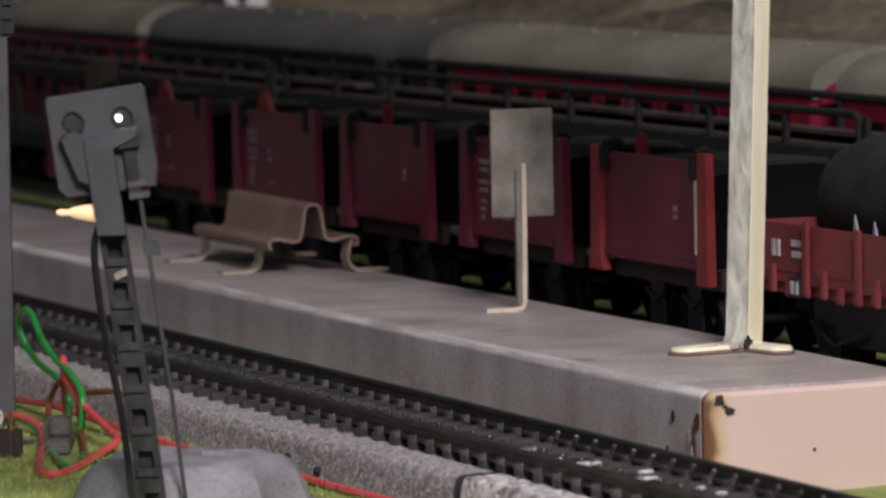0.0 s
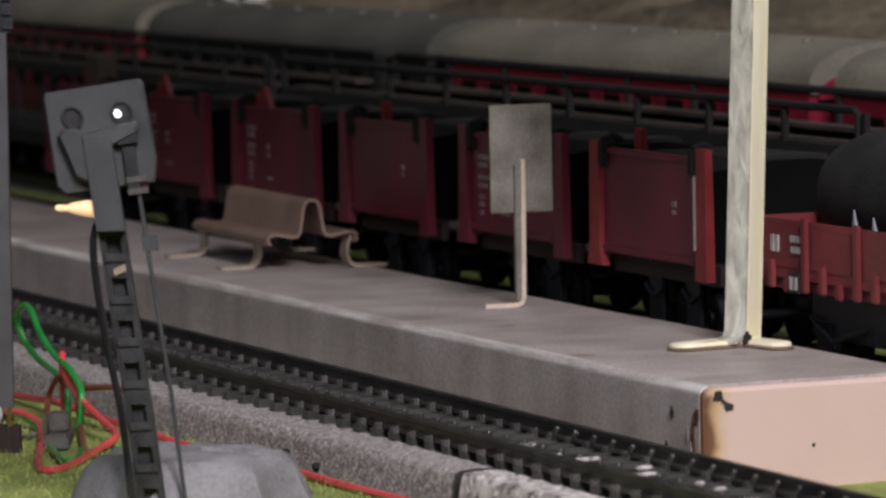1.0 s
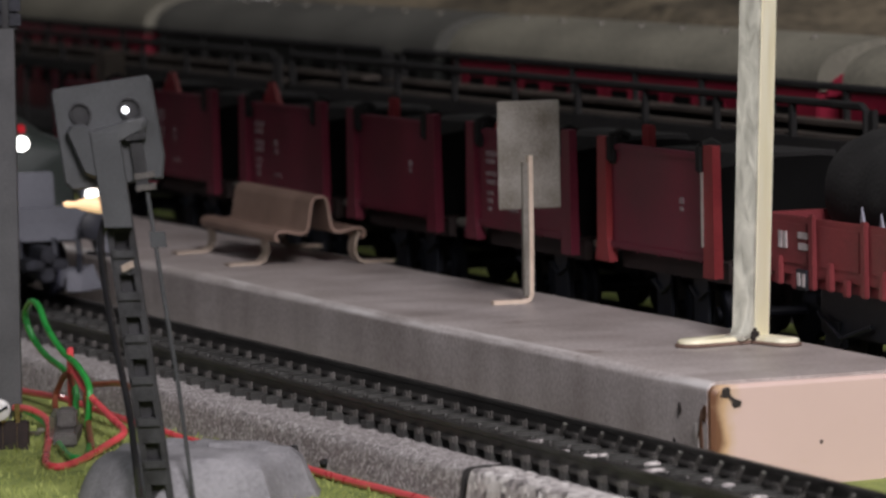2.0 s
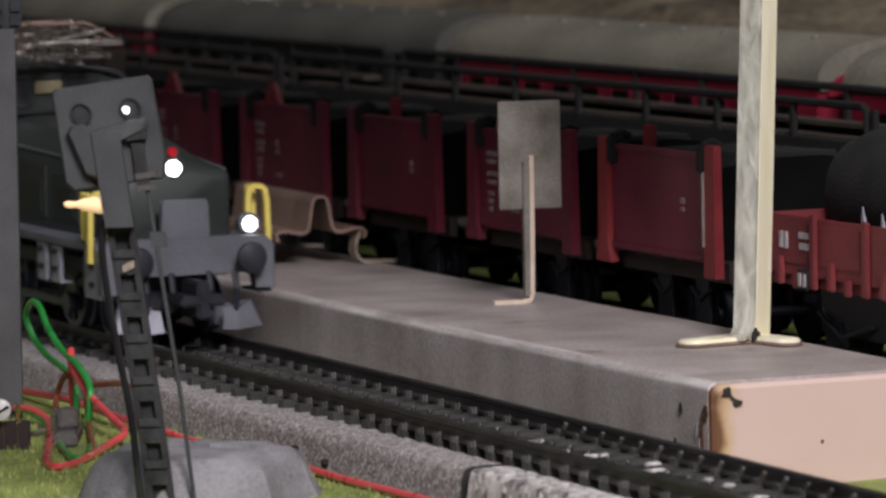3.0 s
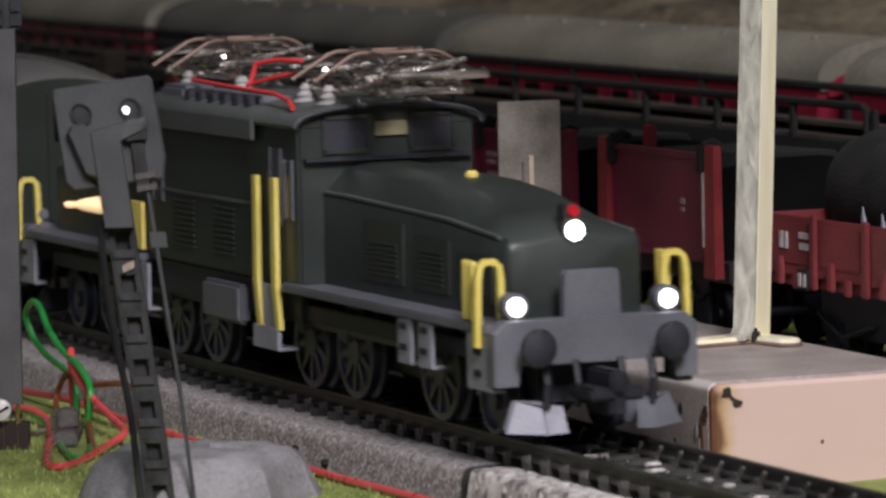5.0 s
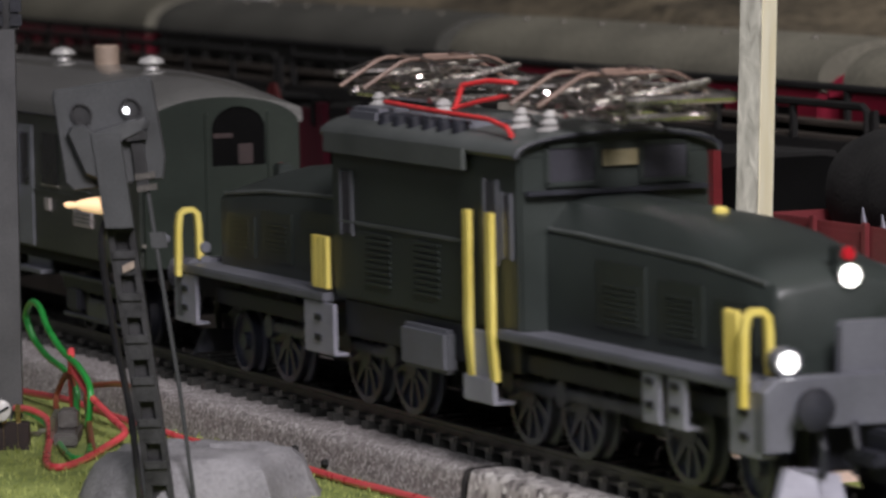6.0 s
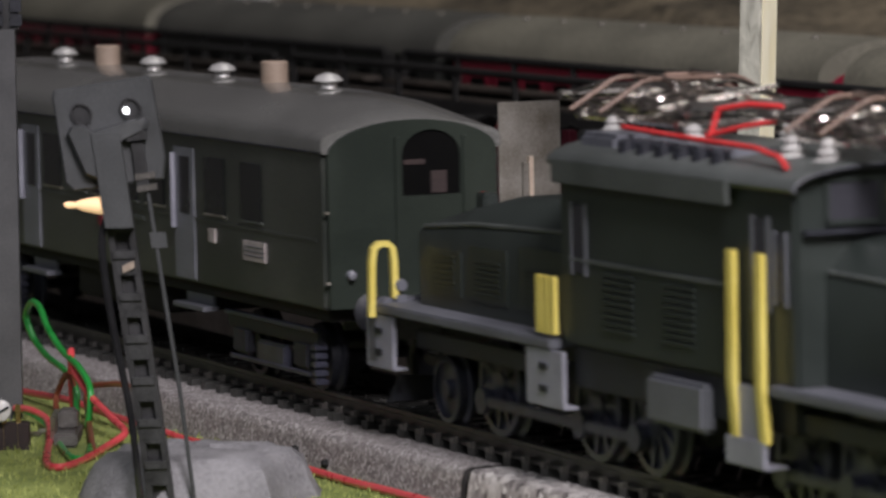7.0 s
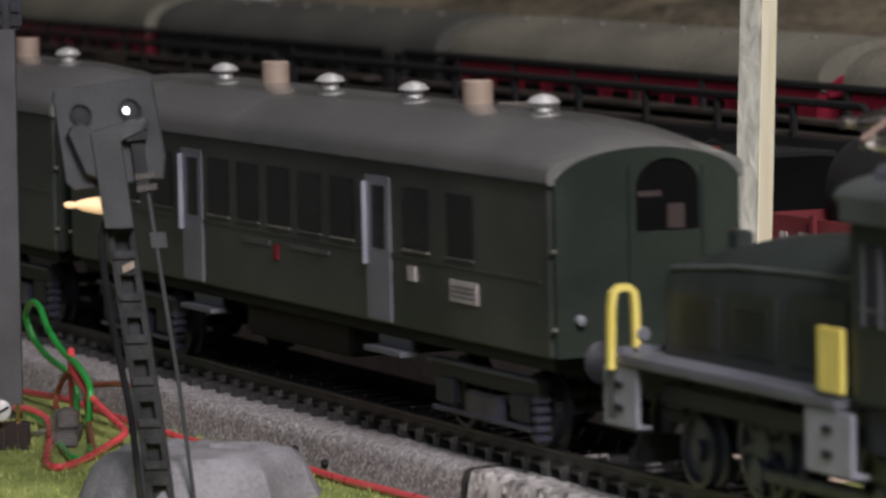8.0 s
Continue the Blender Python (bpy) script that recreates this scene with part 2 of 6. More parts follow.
def platform_paint():
    """Grey-brown paint on tin: blotches, fine grain, vertical runs on the sides, worn metal with a painted highlight in
    patches along the near edge.
    """
    m, n, l, p = nodes_of("worn_platform_paint")
    co = n.new("ShaderNodeTexCoord")

    def noise_at(scale, detail=5.0):
        mp, z = n.new("ShaderNodeMapping"), n.new("ShaderNodeTexNoise")
        mp.inputs["Scale"].default_value = scale
        z.inputs["Scale"].default_value, z.inputs["Detail"].default_value = 1.0, detail
        l.new(co.outputs["Object"], mp.inputs[0])
        l.new(mp.outputs[0], z.inputs["Vector"])
        return z.outputs[0]

    def ramp(value, a, b, c0, c1):
        r = n.new("ShaderNodeValToRGB")
        r.color_ramp.elements[0].position, r.color_ramp.elements[1].position = a, b
        r.color_ramp.elements[0].color, r.color_ramp.elements[1].color = c0, c1
        l.new(value, r.inputs[0])
        return r.outputs[0]

    def mixed(fac, a, b, kind="MIX"):
        x = n.new("ShaderNodeMix")
        x.data_type, x.blend_type = "RGBA", kind
        if isinstance(fac, float):
            x.inputs[0].default_value = fac
        else:
            l.new(fac, x.inputs[0])
        for s, v in ((6, a), (7, b)):
            if isinstance(v, tuple):
                x.inputs[s].default_value = v
            else:
                l.new(v, x.inputs[s])
        return x.outputs[2]

    base = ramp(noise_at((30, 45, 60)), 0.3, 0.7, (0.40, 0.355, 0.335, 1), (0.60, 0.55, 0.53, 1))
    runs = ramp(noise_at((110, 60, 22)), 0.3, 0.6, (0.76, 0.745, 0.73, 1), (1.0, 1.0, 1.0, 1))
    grain = ramp(noise_at((1500, 1500, 1500), 3.0), 0.32, 0.68, (0.71, 0.69, 0.68, 1), (1.0, 1.0, 1.0, 1))
    dirt = ramp(noise_at((70, 110, 70)), 0.66, 0.76, (0, 0, 0, 1), (0.55, 0.55, 0.55, 1))
    c = mixed(1.0, base, runs, "MULTIPLY")
    c = mixed(1.0, c, grain, "MULTIPLY")
    c = mixed(dirt, c, (0.15, 0.10, 0.075, 1))
    sep = n.new("ShaderNodeSeparateXYZ")
    l.new(co.outputs["Object"], sep.inputs[0])
    # worn bare metal along the rounded near edge, with its bright highlight painted in
    near = n.new("ShaderNodeMapRange")
    near.interpolation_type = "SMOOTHSTEP"
    near.inputs["From Min"].default_value, near.inputs["From Max"].default_value = 0.0228, 0.0222
    l.new(sep.outputs[1], near.inputs["Value"])
    high = n.new("ShaderNodeMapRange")
    high.interpolation_type = "SMOOTHSTEP"
    high.inputs["From Min"].default_value, high.inputs["From Max"].default_value = 0.0046, 0.0052
    l.new(sep.outputs[2], high.inputs["Value"])
    patch = ramp(noise_at((28, 300, 300), 4.0), 0.42, 0.58, (0.1, 0.1, 0.1, 1), (1, 1, 1, 1))
    a, b = n.new("ShaderNodeMath"), n.new("ShaderNodeMath")
    a.operation = b.operation = "MULTIPLY"
    l.new(near.outputs[0], a.inputs[0])
    l.new(high.outputs[0], a.inputs[1])
    l.new(a.outputs[0], b.inputs[0])
    l.new(patch, b.inputs[1])
    c = mixed(b.outputs[0], c, (0.72, 0.69, 0.67, 1))
    l.new(c, p.inputs["Base Color"])
    p.inputs["Roughness"].default_value, p.inputs["Metallic"].default_value = 0.46, 0.05
    bump = n.new("ShaderNodeBump")
    bump.inputs["Strength"].default_value, bump.inputs["Distance"].default_value = 0.2, 0.0002
    l.new(grain, bump.inputs["Height"])
    l.new(bump.outputs[0], p.inputs["Normal"])
    return m


def cream_plate():
    """Pinkish cream paint with a rusty stain that creeps in from the corner."""
    m, n, l, p = nodes_of("stained_cream_paint")
    co, sep, z, z2 = n.new("ShaderNodeTexCoord"), n.new("ShaderNodeSeparateXYZ"), n.new("ShaderNodeTexNoise"), n.new("ShaderNodeTexNoise")
    z.inputs["Scale"].default_value, z.inputs["Detail"].default_value = 260, 6
    z2.inputs["Scale"].default_value, z2.inputs["Detail"].default_value = 60, 4
    for t in (z, z2):
        l.new(co.outputs["Object"], t.inputs["Vector"])
    l.new(co.outputs["Object"], sep.inputs[0])
    edge = n.new("ShaderNodeMapRange")
    edge.inputs["From Min"].default_value, edge.inputs["From Max"].default_value = 0.0262, 0.0216
    l.new(sep.outputs[1], edge.inputs["Value"])
    f = n.new("ShaderNodeMath")
    f.operation = "MULTIPLY_ADD"
    f.inputs[1].default_value, f.inputs[2].default_value = 0.9, -0.42
    l.new(z.outputs[0], f.inputs[0])
    g = n.new("ShaderNodeMath")
    g.operation, g.use_clamp = "ADD", True
    l.new(f.outputs[0], g.inputs[0])
    l.new(edge.outputs[0], g.inputs[1])
    r = n.new("ShaderNodeValToRGB")
    e = r.color_ramp.elements
    e[0].position, e[0].color = 0.16, (0.66, 0.495, 0.435, 1)
    e[1].position, e[1].color = 1.0, (0.17, 0.08, 0.04, 1)
    e.new(0.42).color = (0.62, 0.46, 0.35, 1)
    e.new(0.66).color = (0.56, 0.38, 0.22, 1)
    l.new(g.outputs[0], r.inputs[0])
    tone = n.new("ShaderNodeMix")
    tone.data_type, tone.blend_type = "RGBA", "MULTIPLY"
    tone.inputs[0].default_value = 0.12
    l.new(r.outputs[0], tone.inputs[6])
    l.new(z2.outputs[0], tone.inputs[7])
    l.new(tone.outputs[2], p.inputs["Base Color"])
    p.inputs["Roughness"].default_value = 0.5
    return m


M["platform"], M["cream_tin"] = platform_paint(), cream_plate()


# ---- building helpers ----
def box(bm, x0, x1, y0, y1, z0, z1, bevel=0.0, m=None):
    vs = [bm.verts.new((x, y, z)) for x in (x0, x1) for y in (y0, y1) for z in (z0, z1)]
    fs = [bm.faces.new([vs[i] for i in f]) for f in ((0, 1, 3, 2), (4, 6, 7, 5), (0, 4, 5, 1), (2, 3, 7, 6), (0, 2, 6, 4), (1, 5, 7, 3))]
    if bevel:
        bmesh.ops.bevel(bm, geom=list({e for f in fs for e in f.edges}), offset=bevel, segments=2, affect="EDGES", clamp_overlap=True)
    elif m is not None:
        bmesh.ops.transform(bm, matrix=m, verts=vs)
    return bm


def tube(bm, pts, r, seg=8, r_end=None):
    """A round bar along a line of points."""
    pts = [Vector(p) for p in pts]
    rings, last = [], None
    for i, p in enumerate(pts):
        d = (pts[min(i + 1, len(pts) - 1)] - pts[max(i - 1, 0)]).normalized()
        ref = last if last is not None else (Vector((0, 0, 1)) if abs(d.z) < 0.9 else Vector((1, 0, 0)))
        a = (ref - d * ref.dot(d)).normalized()
        b = d.cross(a)
        last = a
        rr = r if r_end is None else r + (r_end - r) * i / (len(pts) - 1)
        rings.append([bm.verts.new(p + (a * math.cos(t) + b * math.sin(t)) * rr) for t in (2 * math.pi * k / seg for k in range(seg))])
    for q, w in zip(rings, rings[1:]):
        for k in range(seg):
            bm.faces.new((q[k], q[(k + 1) % seg], w[(k + 1) % seg], w[k]))
    bm.faces.new(rings[0][::-1])
    bm.faces.new(rings[-1])
    return bm


def turned(bm, profile, base, axis="z", seg=20):
    """A turned body: profile of (radius, height) round an axis through base."""
    base = Vector(base)
    rings = []
    for r, h in profile:
        ring = []
        for k in range(seg):
            t = 2 * math.pi * k / seg
            c, s = r * math.cos(t), r * math.sin(t)
            ring.append(bm.verts.new(base + Vector({"z": (c, s, h), "y": (s, h, c), "x": (h, c, s)}[axis])))
        rings.append(ring)
    for q, w in zip(rings, rings[1:]):
        for k in range(seg):
            bm.faces.new((q[k], q[(k + 1) % seg], w[(k + 1) % seg], w[k]))
    bm.faces.new(rings[0][::-1])
    bm.faces.new(rings[-1])
    return bm


def loft(bm, sections, closed=True, caps=True):
    """Faces between rows of points of equal length."""
    rows = [[bm.verts.new(p) for p in s] for s in sections]
    n = len(rows[0])
    for q, w in zip(rows, rows[1:]):
        for k in range(n if closed else n - 1):
            bm.faces.new((q[k], q[(k + 1) % n], w[(k + 1) % n], w[k]))
    if caps:
        bm.faces.new(rows[0][::-1])
        bm.faces.new(rows[-1])
    return bm


def ribbon(bm, line, width_dir, width, thick):
    """A flat strip bent along a line: width along width_dir, thickness across it."""
    line, w = [Vector(p) for p in line], Vector(width_dir).normalized() * width / 2
    rows = []
    for i, p in enumerate(line):
        d = (line[min(i + 1, len(line) - 1)] - line[max(i - 1, 0)]).normalized()
        n = d.cross(w).normalized() * thick / 2
        rows.append([p - w - n, p + w - n, p + w + n, p - w + n])
    return loft(bm, rows)


def smooth_line(pts, n=8):
    """A rounded line through the points."""
    pts = [Vector(p) for p in pts]
    out = []
    for i in range(len(pts) - 1):
        p0, p1, p2, p3 = pts[max(i - 1, 0)], pts[i], pts[i + 1], pts[min(i + 2, len(pts) - 1)]
        for k in range(n):
            t = k / n
            out.append(0.5 * ((2 * p1) + (p2 - p0) * t + (2 * p0 - 5 * p1 + 4 * p2 - p3) * t * t + (3 * p1 - p0 - 3 * p2 + p3) * t ** 3))
    out.append(pts[-1])
    return out


def part(name, bm, material, parent=None, label="", smooth=False):
    bmesh.ops.recalc_face_normals(bm, faces=bm.faces)
    bmesh.ops.scale(bm, vec=(MM, MM, MM), verts=bm.verts)
    me = bpy.data.meshes.new(name)
    bm.to_mesh(me)
    bm.free()
    me.materials.append(M[material])
    if smooth:
        for f in me.polygons:
            f.use_smooth = True
        me.set_sharp_from_angle(angle=radians(38))
    ob = new(name, me)
    ob.parent = parent
    if label:
        tagged(ob, label)
    return ob


def thing(name, label, category, at=(0, 0, 0), group="", kind="", turn=0):
    ob = new(name)
    ob.empty_display_size = 0.005
    ob.matrix_basis = pose(at[0] * MM, at[1] * MM, at[2] * MM, 0, 0, turn)
    return tagged(ob, label, category, group, kind)


def bm_new():
    return bmesh.new()


def B(*a, **k):
    return box(bmesh.new(), *a, **k)


# unit vector along the picture plane's level direction, for posts that lean
LEAN = Vector((math.sin(YAW), math.cos(YAW), 0))

# ---- the room round the layout ----
for nm, b in (("wall_north", (-1700, 1500, 700, 800, -850, 1450)), ("wall_south", (-1700, 1500, -1400, -1300, -850, 1450)),
              ("wall_west", (-1800, -1700, -1400, 800, -850, 1450)), ("wall_east", (1500, 1600, -1400, 800, -850, 1450))):
    tagged(part(nm, B(*b), "wall"), "plain mid-grey room wall", "wall", "", "structure")
tagged(part("ceiling", B(-1800, 1600, -1400, 800, 1450, 1550), "wall"), "plain mid-grey room ceiling", "ceiling", "", "structure")
tagged(part("floor", B(-1800, 1600, -1400, 800, -950, -850), "floor"), "plain grey room floor", "floor", "", "structure")

# ---- layout ground ----
bm = bm_new()
xs = [-1000 + 25 * i for i in range(53)]
ys = [-80 + 10 * i for i in range(29)]
rows = [[(x, y, GROUND + 0.5 * noise.noise((x * 0.03, y * 0.05, 0))) for y in ys] for x in xs]
loft(bm, rows, False, False)
tagged(part("ground", bm, "grass_mat", None, "", True), "layout baseboard covered in green grass mat", "ground", "", "structure")


# the board and trestles that carry the layout
table = thing("layout_table", "wooden baseboard on square legs carrying the model layout", "table", (0, 0, -850))
part("board", B(-1010, 310, -84, 424, 820, 839, 2), "chimney", table)
for x in (-960, -350, 260):
    for y in (-60, 390):
        part("leg", B(x - 22, x + 22, y - 22, y + 22, 0, 820, 2), "chimney", table)


# ---- tracks ----
def rail_profile(y):
    return [(y - 1.1, -2.5), (y - 1.1, -2.15), (y - 0.3, -1.9), (y - 0.3, -0.8), (y - 0.5, -0.6), (y - 0.5, -0.08), (y - 0.4, 0),
            (y + 0.4, 0), (y + 0.5, -0.08), (y + 0.5, -0.6), (y + 0.3, -0.8), (y + 0.3, -1.9), (y + 1.1, -2.15), (y + 1.1, -2.5)]


def track(y0, x0, x1, label, fine):
    t = thing("railway_track", label, "track", (0, y0, 0), "", "structure")
    for y in (-8.25, 8.25):
        bm = bm_new()
        loft(bm, [[(x, p[0], p[1]) for p in rail_profile(y)] for x in (x0, x1)])
        part("rail", bm, "rail_metal", t, "dull dark metal rail")
    if not fine:
        bm = bm_new()
        for i in range(int((x1 - x0) / 6.3)):
            box(bm, x0 + 6.3 * i, x0 + 6.3 * i + 2.8, -13, 13, -4.6, -2.5)
        tagged(part("sleepers", bm, "plastic_black", t), "row of black plastic sleepers", "", "", "stuff")
    return t


main_track = track(0, -1000, 300, "dark model track with a centre row of contact studs", True)
track(80, -1000, 300, "dark model track behind the platform", False)
track(122, -1000, 300, "dark model track of the yard", False)
track(158, -1000, 300, "dark model track under the red coaches", False)
bm = bm_new()
box(bm, -1000, 300, 94, 111.6, GROUND - 0.5, -3.2, 0.4)
tagged(part("grass_strip", bm, "grass_mat"), "strip of green grass mat between the yard tracks", "grass", "", "structure")

# bed of the main track: two lengths with an open joint
for x0, x1, mt, lab, turn in ((-1000, 30.8, "bed", "grey speckled roadbed strip with a gritty face", 0), (33.2, 300, "bed_white", "pale coarse roadbed strip with a gritty face", 0)):
    bm = bm_new()
    n = 160 if x0 < 0 else 50
    secs = []
    for i in range(n + 1):
        x = x0 + (x1 - x0) * i / n
        f = -16.6 + 0.034 * max(-260, min(x, 120))
        jit = lambda k: 0.28 * noise.noise((x * 0.35, k * 7.1, 3.3))
        secs.append([(x, f - 0.9 + jit(1), GROUND - 0.6), (x, f - 0.2 + jit(2), -5.6), (x, f + 0.1 + jit(3) * 0.5, -4.3), (x, f + 0.6, -3.85 + jit(4) * 0.3), (x, -12, -3.7 + jit(5) * 0.3),
                     (x, -9.4, -3.75), (x, -9.0, -4.5), (x, 0, -4.5), (x, 14.5, -4.55), (x, 15.6, -5.2), (x, 17.5, GROUND - 0.6)])
    loft(bm, secs)
    bed = part("track_bed", bm, mt, None, "", True)
    tagged(bed, lab, "roadbed", "roadbed lengths", "structure")
    # thin black plates added to give the open joint its shade
    ends = secs[-1] if x0 < 0 else secs[0]
    e = x1 if x0 < 0 else x0
    bm = bm_new()
    loft(bm, [[(e + d, y, z) for x, y, z in ends] for d in ((0.02, 0.5) if x0 < 0 else (-0.5, -0.02))])
    part("joint_shade", bm, "plastic_black", bed, "black plate painted as shade in the open joint")

# ---- the tin platform ----
PZ = 6.0
platform = thing("station_platform", "old grey-brown tin toy platform with worn rounded edges", "platform", (0, 0, 0))


def platform_section(x, n=6):
    r = 1.6
    pts = [(x, 21.2, GROUND)]
    pts += [(x, 21.2 + r - r * math.cos(a), PZ - r + r * math.sin(a)) for a in (math.pi / 2 * k / n for k in range(n + 1))]
    pts += [(x, 58.6 - r + r * math.sin(a), PZ - r + r * math.cos(a)) for a in (math.pi / 2 * k / n for k in range(n + 1))]
    return pts + [(x, 58.6, GROUND)]


bm = bm_new()
secs = []
for i in range(140):
    x = -1000 + 1033.0 * i / 139
    secs.append([(p[0], p[1] + (0.25 * noise.noise((x * 0.02, 0, 5)) if p[1] < 30 else 0), p[2] + 0.18 * noise.noise((x * 0.03, p[1] * 0.05, 1)) * (p[2] > 0)) for p in platform_section(x)])
loft(bm, secs)
part("deck", bm, "platform", platform, "", True)
bm = bm_new()
r = 1.3
outline = [(21.35, GROUND)] + [(21.35 + r - r * math.cos(a), PZ - 0.5 - r + r * math.sin(a)) for a in (math.pi / 2 * k / 5 for k in range(6))] + [(58.0, PZ - 0.5), (58.0, GROUND)]
loft(bm, [[(32.8, y, z) for y, z in outline], [(34.0, y, z) for y, z in outline], [(34.6, y + (0.5 if y < 30 else -0.5), z - (0.5 if z > 0 else 0)) for y, z in outline]])
part("end_cap", bm, "cream_tin", platform, "pinkish cream painted end plate", True)
# rust and chips at the corner: thin uneven flakes
rng = random.Random(4)


def flake(bm, axis, at, u, v, ru, rv, seed, thick=0.12):
    ring = []
    for q in range(16):
        t = 2 * math.pi * q / 16
        k = 1 + 0.55 * noise.noise((math.cos(t) * 1.7, math.sin(t) * 1.7, seed * 3.1))
        ring.append((u + ru * k * math.cos(t), v + rv * k * math.sin(t)))
    rows = []
    for d, s in ((0, 1.0), (thick * 0.6, 0.97), (thick, 0.8)):
        cu, cv = u, v
        if axis == "x":
            rows.append([(at + d, cu + (a - cu) * s, cv + (c - cv) * s) for a, c in ring])
        else:
            rows.append([(cu + (a - cu) * s, at - d, cv + (c - cv) * s) for a, c in ring])
    return loft(bm, rows)


for k, (u, v, ru, rv) in enumerate(((25.6, -3.5, 0.9, 4.2), (26.8, -7.0, 1.0, 2.0), (26.8, 1.6, 0.9, 1.1), (24.0, -6.0, 0.6, 1.3))):
    part("rust_patch", flake(bm_new(), "y", 21.12, u + 5.6, v, ru, rv, k), "rust", platform, "rusty bare patch")
for k, (u, v, ru, rv) in enumerate(((26.2, -4.5, 0.5, 2.4), (25.4, -1.2, 0.35, 1.2))):
    part("worn_edge", flake(bm_new(), "y", 20.98, u + 4.4, v, ru, rv, k + 9), "worn_edge", platform, "pale flaked paint")
for k, (u, v, rr, s) in enumerate(((23.4, 4.5, 0.75, 1.2), (25.1, 2.9, 0.85, 0.8), (38.5, -3.4, 0.24, 1), (50.5, -7.5, 0.26, 1), (24.4, 3.5, 0.4, 1))):
    part("paint_chip", flake(bm_new(), "x", 34.56, u, v, rr, rr * s, k + 20, 0.2), "chip", platform, "dark spot of chipped paint")
for k, (u, v, rr, s) in enumerate(((17.5, 1.4, 0.6, 1.4), (16.0, -5.0, 1.3, 1.6), (12.5, -6.5, 0.8, 1.5), (19.6, -6.4, 0.9, 1.6))):
    part("paint_chip", flake(bm_new(), "y", 21.1, u + 7.0, v, rr, rr * s, k + 30), "chip", platform, "dark spot of chipped paint")

# ---- bench, sign and post on the platform ----
bench = thing("platform_bench", "double-sided brown bent-tin bench on splayed legs", "bench", (-196.5, 46.0, PZ), turn=-2)
prof = [(-8.0, 4.9), (-8.5, 5.3), (-8.6, 6.0), (-8.0, 6.6), (-6.6, 6.7), (-4.0, 6.1), (-2.9, 6.2), (-2.3, 7.0), (-1.6, 11.4), (-1.2, 12.3), (-0.5, 12.7),
        (0.6, 12.7), (1.2, 12.3), (1.5, 11.4), (2.2, 7.0), (2.9, 6.2), (4.0, 6.1), (6.6, 6.7), (8.0, 6.6), (8.6, 6.0), (8.5, 5.3), (8.0, 4.9)]
bm = bm_new()
ribbon(bm, [(0, y, z) for y, z in prof], (1, 0, 0), 43, 0.5)
part("seat", bm, "bench", bench, "", True)
for sx in (-20, 11):
    for s in (-1, 1):
        bm = bm_new()
        q = sx + (8 if s > 0 and sx > 0 else 0)
        ribbon(bm, [(q, s * 7.9, 6.2), (q, s * 7.2, 4.4), (q, s * 6.9, 2.4), (q, s * 7.6, 0.9), (q, s * 8.8, 0.3), (q, s * 14.6, 0.22)], (1, 0, 0), 3.4, 0.5)
        part("leg", bm, "bench_leg", bench, "", True)

sign = thing("platform_sign", "bare grey tin sign seen from behind on bent strip", "sign", (-90, 49, PZ), turn=-6)
bm = bm_new()
box(bm, 0.35, 0.8, -5.4, 5.4, 15.6, 33.6, 0.18)
part("sign_plate", bm, "sign_tin", sign, "dull grey tin plate with worn corners")
bm = bm_new()
ribbon(bm, [(1.2, -7.0, 0.3), (1.2, -1.8, 0.3), (1.2, -0.7, 0.6), (1.2, -0.3, 1.5), (1.2, -0.15, 12), (1.2, -0.1, 24.5)], (1, 0, 0), 1.3, 0.75)
part("bracket", bm, "sign_edge", sign, "cream-edged bent tin strip")
bm = bm_new()
box(bm, 0.5, 1.8, -1.5, -0.5, 1.2, 23.5, 0.1)
part("stem", bm, "sign_tin", sign)

post = thing("canopy_post", "whitish glossy tin canopy post with splayed feet", "post", (-11.9, 51.0, PZ), turn=30)
top = LEAN * 2.55
import_turn = Matrix.Rotation(radians(-30), 3, "Z")
lean_local = import_turn @ top
bm = bm_new()
for i in range(1):
    secs = []
    for k in range(15):
        f = k / 14
        off = lean_local * f
        w = 0.12 * noise.noise((0, 0, k * 0.9))
        secs.append([(off.x - 1.9 + w, off.y - 2.6, 1 + 69 * f), (off.x + 1.7, off.y - 2.6 + w, 1 + 69 * f), (off.x + 1.7, off.y - 2.0 + w, 1 + 69 * f), (off.x - 1.3, off.y - 2.0, 1 + 69 * f),
                     (off.x - 1.3, off.y + 2.2, 1 + 69 * f), (off.x - 1.9 + w, off.y + 2.2, 1 + 69 * f)])
    loft(bm, secs)
part("web", bm, "post_face", post, "grey streaked enamel face", True)
bm = bm_new()
secs = []
for k in range(15):
    f = k / 14
    off = lean_local * f
    secs.append([(off.x - 1.2, off.y - 1.95, 1 + 69 * f), (off.x + 1.8, off.y - 1.9, 1 + 69 * f), (off.x + 1.8, off.y + 1.9, 1 + 69 * f), (off.x - 1.2, off.y + 2.0, 1 + 69 * f)])
loft(bm, secs)
part("flange", bm, "post_edge", post, "bright cream enamel edge", True)
